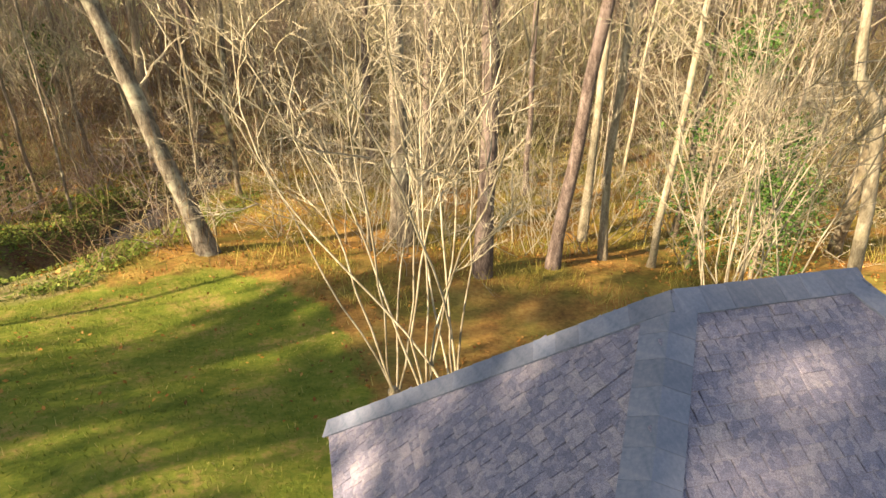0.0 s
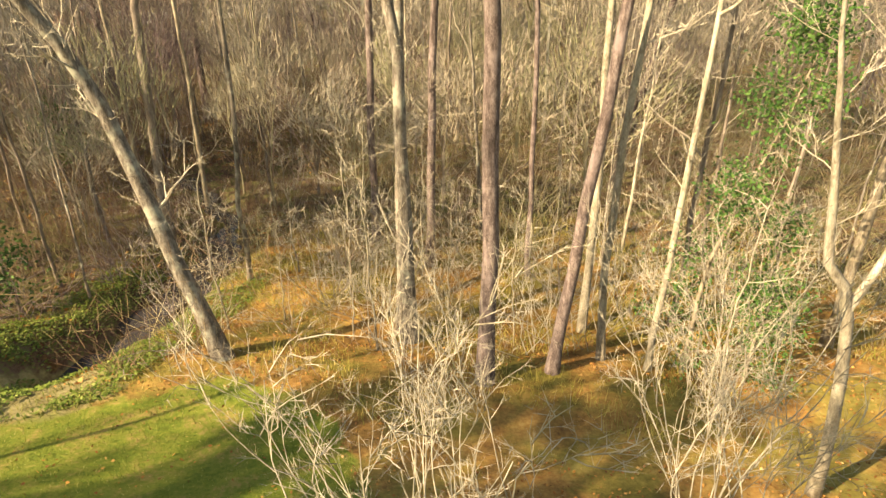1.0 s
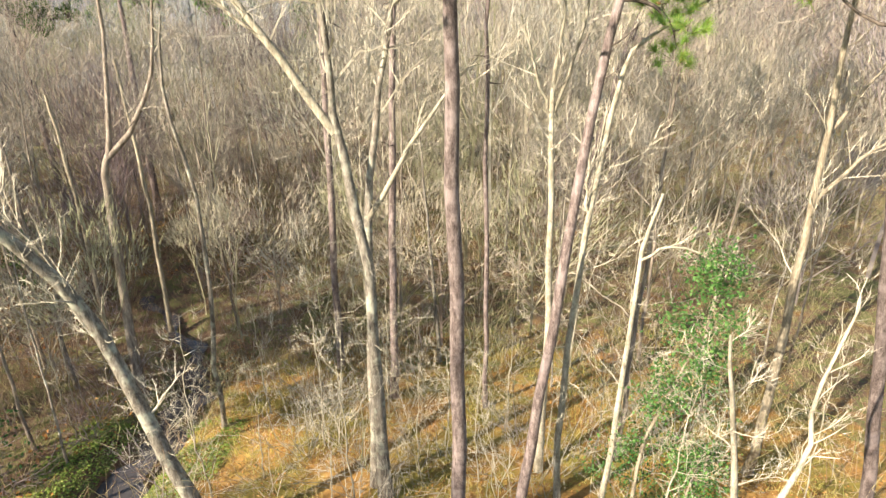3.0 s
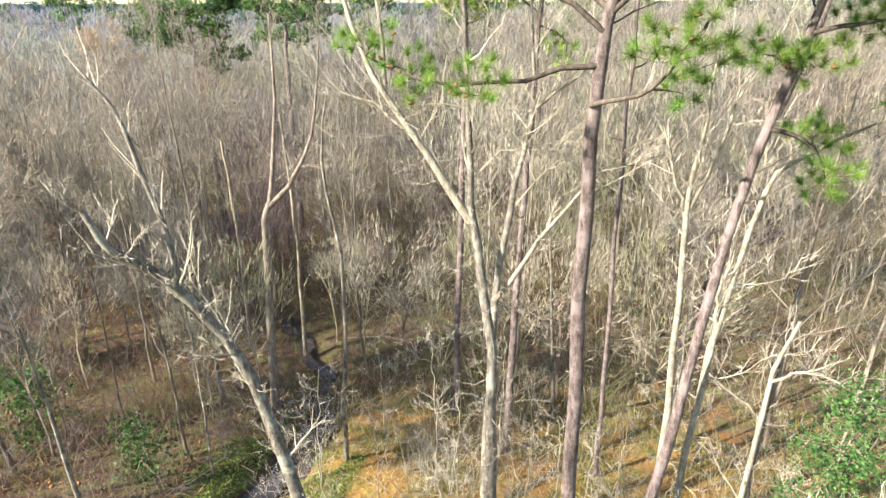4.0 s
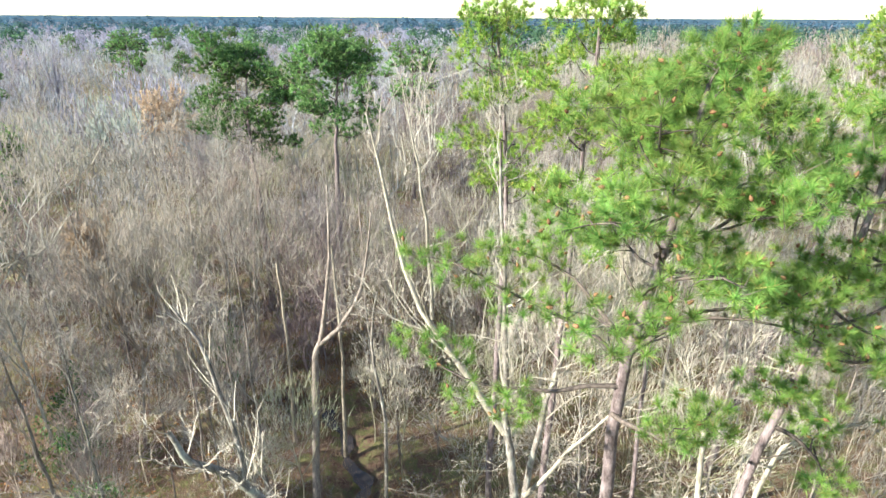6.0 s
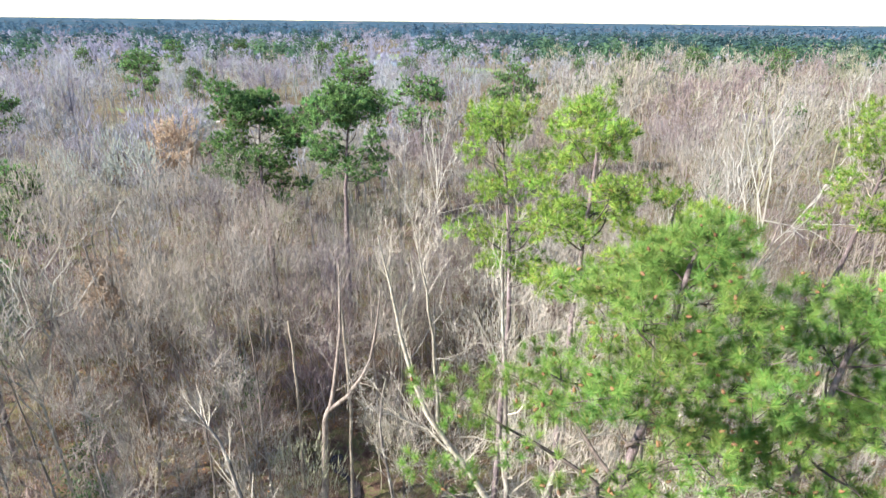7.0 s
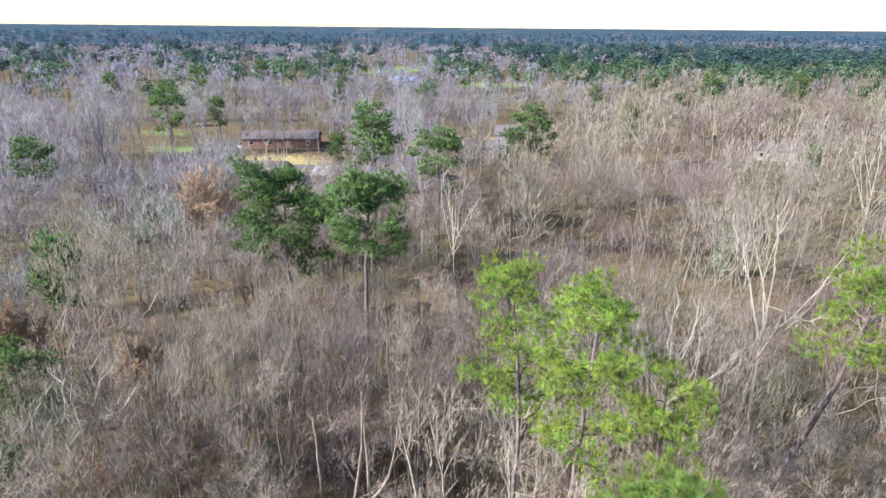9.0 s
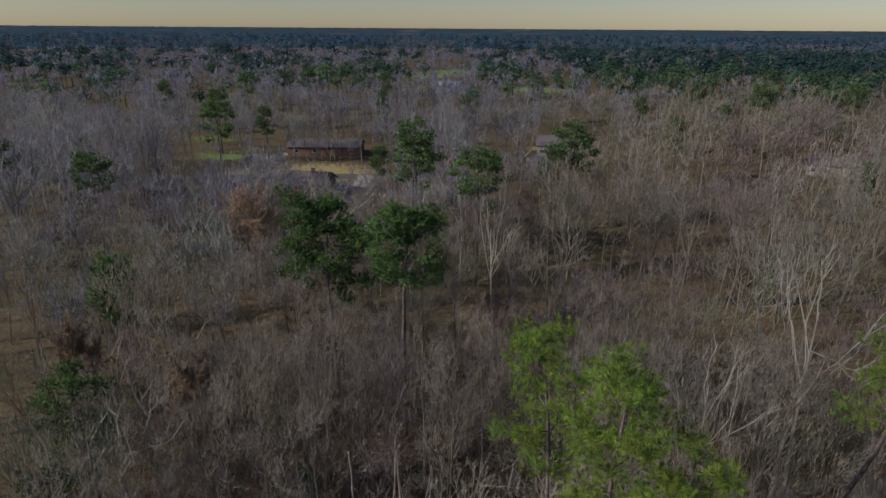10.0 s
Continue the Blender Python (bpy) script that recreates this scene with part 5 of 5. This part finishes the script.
x, y = x[keep], y[keep]
a = np.stack([x, y, lay(x, y) - 0.01], 1)
tall = np.where(lawn_at(x, y) > 0.5, 0.06, 0.17)[:, None]
bag.slivers(a, a + (rng.normal(0, 0.45, a.shape) + np.array([0, 0, 1.0])) * tall * rng.uniform(0.6, 1.3, (len(x), 1)), 0.016, rng)
tagged(new("grass", bag.mesh("grass", GRASS)), "green lawn grass and rough bank grass", "grass", kind="stuff")

bag = Limbs()
x, y = rng.uniform(-17, -7, 36000), rng.uniform(6, 20, 36000)
keep = (creek_gap(x, y) > np.where(y < 14, 0.2, 0.95)) & (creek_gap(x, y) < 3.2) & (lawn_at(x, y) < 0.3) & (patchy(x, y, 1.3, 9) > 0.42)
x, y = x[keep], y[keep]
bag.leaves(np.stack([x, y, np.maximum(lay(x, y), -1.2) + rng.uniform(0.02, 0.14, len(x))], 1), rng.uniform(0.07, 0.14, len(x)), rng, 0.8)
tagged(new("creekside_plants", bag.mesh("creekside_plants", BANK)), "bright green leafy plants along the creek", "plants", kind="stuff")
bag = Limbs()
x, y = np.concatenate([rng.uniform(-9, 13, 30000), rng.uniform(-40, -9, 3000)]), np.concatenate([rng.uniform(11, 27, 30000), rng.uniform(12, 42, 3000)])
keep = (creek_gap(x, y) > 1.3) & (lawn_at(x, y) < 0.3) & (patchy(x, y, 2.2, 12) > 0.5)
x, y = x[keep], y[keep]
a = np.stack([x, y, lay(x, y) - 0.02], 1)
bag.slivers(a, a + (rng.normal(0, 0.5, a.shape) + np.array([0, 0, 1.0])) * rng.uniform(0.1, 0.35, (len(x), 1)), 0.02, rng)
tagged(new("woodland_grass", bag.mesh("woodland_grass", STRAW)), "olive and straw-coloured grass tufts among leaves", "grass", kind="stuff")

# beeches that keep their dry leaves
for x, y, h, spread, seed in ((-55.0, 67, 13.0, 5.8, 81), (-37.5, 36, 8.0, 3.4, 82), (-53, 38, 7.0, 3.2, 83)):
    g = np.random.default_rng(seed)
    wood, fine = Limbs(), Limbs((0, 0, h * 0.45))
    pts = bent(g, (0, 0, 0), (0, 0, 1), h * 0.9, 6, 0.05, 0.1)
    wood.tube(pts, np.linspace(0.16, 0.03, 7), 6)
    for k in range(26):
        p, d = along(pts, g.uniform(0.25, 1))
        boughs(wood, fine, g, p, (math.cos(k * 2.4), math.sin(k * 2.4), g.uniform(0.5, 1.4)), spread * g.uniform(0.6, 1.0), 0.035, 1, (5, 5), 0.15, 0.12, (38, 0.6, 0.1))
    ob = new("beech_tree")
    ob.location = on(x, y)
    tagged(ob, "rounded tan tree still holding dry leaves", "tree")
    part("trunk", wood.mesh("trunk", BARK_GREY, True), None, ob)
    part("crown", fine.mesh("crown", BEECH), None, ob, "fine tan-orange twigs and dry leaves")

# ---- wooden pallet fence by the beige tree ----
fence = new("slat_fence")
fence.matrix_world = pose(9.55, 16.9, float(lay(9.55, 16.9)), 0, 0, -66)
tagged(fence, "low weathered wooden slat fence panel on leaf litter", "fence")
slat = boxed((0.07, 0.025, 0.55), Matrix.Translation((0, 0, 0.28)), 0.006)
first = part("slat", slat, WOOD, fence)
first.location = (-0.9, 0, 0)
for k in range(1, 13):
    o = new("slat", first.data)
    o.parent, o.location = fence, (-0.9 + k * 0.15, 0.0, 0.0)
for z in (0.14, 0.44):
    part("rail", boxed((1.95, 0.03, 0.06), Matrix.Translation((0, 0.029, z)), 0.005), WOOD, fence)


# ---- houses in the distance ----
def gable(w, d, rise, over=0.4):
    bm = bmesh.new()
    x, y = w / 2 + over, d / 2 + over
    for sgn in (-1, 1):
        lo = [bm.verts.new((a, sgn * y, 0)) for a in (-x, x)]
        hi = [bm.verts.new((a, 0, rise)) for a in (x, -x)]
        bm.faces.new(lo + hi)
    bmesh.ops.recalc_face_normals(bm, faces=bm.faces)
    bmesh.ops.solidify(bm, geom=bm.faces[:], thickness=0.18)
    return bm


def house(x, y, turn, w, d, tall, rise, wall, roof, label):
    ob = new("house")
    ob.matrix_world = pose(x, y, float(lay(x, y)) - 0.1, 0, 0, turn)
    tagged(ob, label, "house")
    bm = boxed((w, d, tall), Matrix.Translation((0, 0, tall / 2)))
    for sgn in (-1, 1):
        vs = [bm.verts.new(p) for p in ((sgn * w / 2, -d / 2, tall), (sgn * w / 2, d / 2, tall), (sgn * w / 2, 0, tall + rise * d / (d + 0.8)))]
        bm.faces.new(vs)
    part("wall", bm, wall, ob)
    r = part("roof", gable(w, d, rise), roof, ob)
    r.location = (0, 0, tall + 0.12)
    ch = part("chimney", boxed((0.8, 0.6, 1.4)), BRICK, r)
    ch.location = (w * 0.2, d * 0.12, rise)
    for sgn in (-1, 1):
        for k in range(4):
            wx = -w / 2 + w * (k + 0.5) / 4
            if sgn < 0 and k == 2:
                part("door", boxed((0.95, 0.08, 2.05), Matrix.Translation((wx, sgn * (d / 2 + 0.02), 1.05)), 0.01), WOOD, ob)
                continue
            f = part("window", boxed((1.25, 0.1, 1.25), Matrix.Translation((wx, sgn * (d / 2 + 0.02), 1.6)), 0.01), TRIM, ob)
            part("pane", boxed((1.05, 0.04, 1.05), Matrix.Translation((wx, sgn * (d / 2 + 0.06), 1.6))), PANE, f)
    return ob


house(-82, 120, 12, 15, 8, 2.6, 2.2, BRICK, FAR_ROOF, "low brick house with a purplish-brown gabled roof")
house(-107, 103, 25, 9, 6, 2.4, 1.6, BRICK, FAR_ROOF, "low house with a dark roof among bare trees")
house(-101, 163, 20, 22, 9, 2.6, 1.9, BRICK, FAR_ROOF, "long low brick house with a dark roof")
house(-52, 133, 10, 12, 8, 3.0, 2.6, SIDING, FAR_ROOF, "pale-sided house with a grey roof among trees")
house(-35.5, 189, 10, 10, 8, 3.2, 2.8, SIDING, FAR_ROOF, "pale-sided house with a dark roof among trees")
house(40, 190, -6, 12, 7, 2.8, 2.0, SIDING, FAR_ROOF, "low house with a pale roof among trees")
house(48, 199, -6, 6, 5, 2.5, 1.6, SIDING, FAR_ROOF, "small pale shed among trees")
house(-70, 178, 14, 14, 9, 2.9, 3.0, BRICK, FAR_ROOF, "brick house with a brown roof among trees")
house(-223, 330, 20, 13, 8, 2.9, 2.6, SIDING, FAR_ROOF, "distant pale house with a grey roof")
house(-138, 366, 10, 16, 11, 3.5, 2.6, SIDING, ROOF_BLUE, "distant house with a pale blue roof")


def strip(name, label, line, width, material, lift=0.05):
    p = smooth_line([(x, y, 0) for x, y in line], 24)
    d = np.gradient(p, axis=0)
    sd = np.stack([-d[:, 1], d[:, 0], 0 * d[:, 0]], 1)
    sd /= np.linalg.norm(sd, axis=1, keepdims=True)
    v = np.concatenate([p - sd * width / 2, p + sd * width / 2])
    v[:, 2] = lay(v[:, 0], v[:, 1]) + lift
    i = np.arange(23)
    tagged(new(name, mesh_of(name, v, np.stack([i, i + 1, i + 25, i + 24], 1), None, material)), label, "road", kind="structure")


strip("road", "pale grey residential street", [(-190, 91), (-146, 108), (-119, 119), (-96, 130), (-82, 136.5), (-66, 142)], 6.0, ASPHALT, 0.06)
strip("driveway", "pale concrete driveway", [(-75, 141), (-70, 128), (-66.5, 115)], 5.5, CONCRETE, 0.1)
strip("driveway", "pale concrete driveway", [(-108, 133), (-112, 148), (-112, 158)], 4.0, CONCRETE, 0.1)


def car(x, y, turn, paint, label):
    ob = new("car")
    ob.matrix_world = pose(x, y, float(lay(x, y)) + 0.1, 0, 0, turn)
    tagged(ob, label, "car")
    bm = boxed((4.4, 1.8, 0.75), Matrix.Translation((0, 0, 0.72)), 0.12)
    box(bm, (2.5, 1.6, 0.6), Matrix.Translation((-0.2, 0, 1.35)), 0.15)
    part("body", bm, paint, ob)
    for sgn in (-1, 1):
        part("window", boxed((2.1, 0.03, 0.4), Matrix.Translation((-0.2, sgn * 0.81, 1.36))), PANE, ob)
        for wx in (-1.35, 1.4):
            w = bmesh.new()
            bmesh.ops.create_cone(w, cap_ends=True, segments=14, radius1=0.34, radius2=0.34, depth=0.24, matrix=pose(wx, sgn * 0.82, 0.34, 90))
            part("wheel", w, RUBBER, ob)


car(-73.0, 123.5, 70, CAR_WHITE, "white car parked on the concrete driveway")
car(-70.5, 120.0, 75, CAR_DARK, "dark car parked on the concrete driveway")
car(-110.5, 140.5, 20, CAR_DARK, "dark car parked by the street")
car(-114.0, 143.0, 60, CAR_DARK, "dark car parked beside the house")

# ---- the house below the camera: a hip roof of shingles ----
RU, RV = Vector((0.955, 0.297, 0)), Vector((0.297, -0.955, 0))
APEX, RIDGE, RUN_L, RUN_F, RUN_B, DROP = Vector((1.6, 2.33, 6.11)), 0.86, 1.44, 2.26, 0.9, 1.24


def roof_at(u, v, z=0.0):
    return APEX + RU * u + RV * v + Vector((0, 0, z))


def roof_height(p):
    u, v = (p - APEX).dot(RU), (p - APEX).dot(RV)
    return APEX.z + min(0, u * DROP / RUN_L, -(u - RIDGE) * DROP / RUN_L, -v * DROP / RUN_F, v * DROP / RUN_B)


home = new("house")
home.location = roof_at(0.7, 0.8, 0) - Vector((0, 0, APEX.z - 1.9))
tagged(home, "brick house with a blue-grey shingled hip roof", "house")


def at_home(ob):
    ob.matrix_parent_inverse = Matrix.Translation(-Vector(home.location))
    return ob


E4 = {"bl": roof_at(-RUN_L, -RUN_B, -DROP), "br": roof_at(RIDGE + RUN_L, -RUN_B, -DROP), "fr": roof_at(RIDGE + RUN_L, RUN_F, -DROP), "fl": roof_at(-RUN_L, RUN_F, -DROP)}
RA, RB = roof_at(0, 0), roof_at(RIDGE, 0)
bm = bmesh.new()
for corners in ((E4["fl"], E4["fr"], RB, RA), (E4["bl"], E4["fl"], RA), (E4["br"], E4["bl"], RA, RB), (E4["fr"], E4["br"], RB)):
    bm.faces.new([bm.verts.new(c) for c in corners])
bmesh.ops.remove_doubles(bm, verts=bm.verts, dist=0.001)
bmesh.ops.recalc_face_normals(bm, faces=bm.faces)
roof = at_home(part("roof", bm, DECK, home, "blue-grey asphalt shingle hip roof"))
mid = roof_at(RIDGE / 2, (RUN_F - RUN_B) / 2, -DROP)
turn = Matrix((RU, -RV, Vector((0, 0, 1)))).transposed().to_4x4()
wall = boxed((RIDGE + 2 * RUN_L - 0.6, RUN_F + RUN_B - 0.6, mid.z - 1.65), Matrix.Translation((mid.x, mid.y, (mid.z + 1.55) / 2)) @ turn)
at_home(part("wall", wall, BRICK, home))
order = ["fl", "fr", "br", "bl"]
for a, b in zip(order, order[1:] + order[:1]):
    p, q = E4[a], E4[b]
    way = (q - p).normalized()
    m = Matrix.Translation((p + q) / 2 - Vector((0, 0, 0.1))) @ Matrix((way, Vector((0, 0, 1)).cross(way), Vector((0, 0, 1)))).transposed().to_4x4()
    at_home(part("fascia", boxed(((q - p).length - 0.03, 0.03, 0.16), m, 0.004), TRIM, home))

TABS = [boxed((w, 0.1, 0.009), Matrix.Translation((0, 0.05, 0)), 0.002) for w in (0.055, 0.08, 0.115)]
TAB_MESH = []
for t in TABS:
    me = bpy.data.meshes.new("shingle")
    t.to_mesh(me)
    t.free()
    me.materials.append(SHINGLE)
    TAB_MESH.append(me)
rng = np.random.default_rng(37)
single, rest = [], []
for corner, side, up, wide, left_cut, right_cut in (
        (E4["fl"], RU, (RA - roof_at(0, RUN_F, -DROP)), RIDGE + 2 * RUN_L, RUN_L, RUN_L),
        (E4["bl"], RV, (RA - roof_at(-RUN_L, 0, -DROP)), RUN_F + RUN_B, RUN_B, RUN_F)):
    length = up.length
    upw = up.normalized()
    nrm = side.cross(upw).normalized()
    for c in range(int((length - 0.07) / 0.064)):
        f = c * 0.064 / length
        x, stop = left_cut * f + 0.02, wide - right_cut * f - 0.02
        x += rng.uniform(-0.1, 0)
        while x < stop:
            k = int(rng.choice([0, 1, 2], p=[0.35, 0.4, 0.25]))
            top = f + 0.09 / length
            if x + (0.055, 0.08, 0.115)[k] > wide - right_cut * top + 0.05:
                k = 0
            w = (0.055, 0.08, 0.115)[k]
            p = corner + side * (x + w / 2) + upw * (c * 0.064 - 0.01) + nrm * (0.012 + rng.uniform(0, 0.006))
            if x > left_cut * top - 0.05 and x + w < wide - right_cut * top + 0.05:
                m = Matrix.Translation(p) @ Matrix((side, upw, nrm)).transposed().to_4x4() @ Matrix.Rotation(-0.07, 4, "X") @ Matrix.Rotation(rng.normal(0, 0.004), 4, "Z")
                (single if p.y > 0.9 and p.x > -0.5 and p.x < 3.2 and len(single) < 300 else rest).append((k, m))
            x += w + 0.004
for k, m in single:
    o = new("shingle", TAB_MESH[k])
    o.parent = roof
    o.matrix_world = m
V, Q, n = [], [], 0
TRIS = []
for k, m in rest:
    me = TAB_MESH[k]
    V += [m @ v.co for v in me.vertices]
    for poly in me.polygons:
        ids = [n + i for i in poly.vertices]
        (Q if len(ids) == 4 else TRIS).append(ids)
    n += len(me.vertices)
o = new("shingles", mesh_of("shingles", V, Q, TRIS, SHINGLE))
o.parent = roof
tagged(o, kind="stuff")
for a, b in ((RA, RB), (E4["fl"], RA), (E4["bl"], RA), (E4["fr"], RB), (E4["br"], RB)):
    way = (b - a).normalized()
    side = way.cross(Vector((0, 0, 1))).normalized()
    upn = side.cross(way).normalized()
    count = int((b - a).length / 0.12)
    cap = bmesh.new()
    centre = (a + b) / 2
    for s_ in (-1, 1):
        out = centre + side * (s_ * 0.105)
        low = (out - centre + Vector((0, 0, roof_height(out) - centre.z))) * 1.0
        x_, z_ = s_ * 0.105, min(low.dot(upn), -0.012)
        vs = [cap.verts.new(p) for p in ((0, 0, 0.0), (0, 0.19, 0.0), (x_, 0.19, z_), (x_, 0, z_))]
        cap.faces.new(vs if s_ < 0 else vs[::-1])
    bmesh.ops.remove_doubles(cap, verts=cap.verts, dist=0.0005)
    bmesh.ops.recalc_face_normals(cap, faces=cap.faces)
    bmesh.ops.solidify(cap, geom=cap.faces[:], thickness=0.01)
    me = bpy.data.meshes.new("ridge_cap")
    cap.to_mesh(me)
    cap.free()
    me.materials.append(CAP)
    basis = Matrix((side, way, upn)).transposed().to_4x4()
    for k in range(count):
        o = new("ridge_cap", me)
        o.parent = roof
        o.matrix_world = Matrix.Translation(a + way * (k * 0.12) + upn * 0.034) @ basis @ Matrix.Rotation(-0.03, 4, "X")
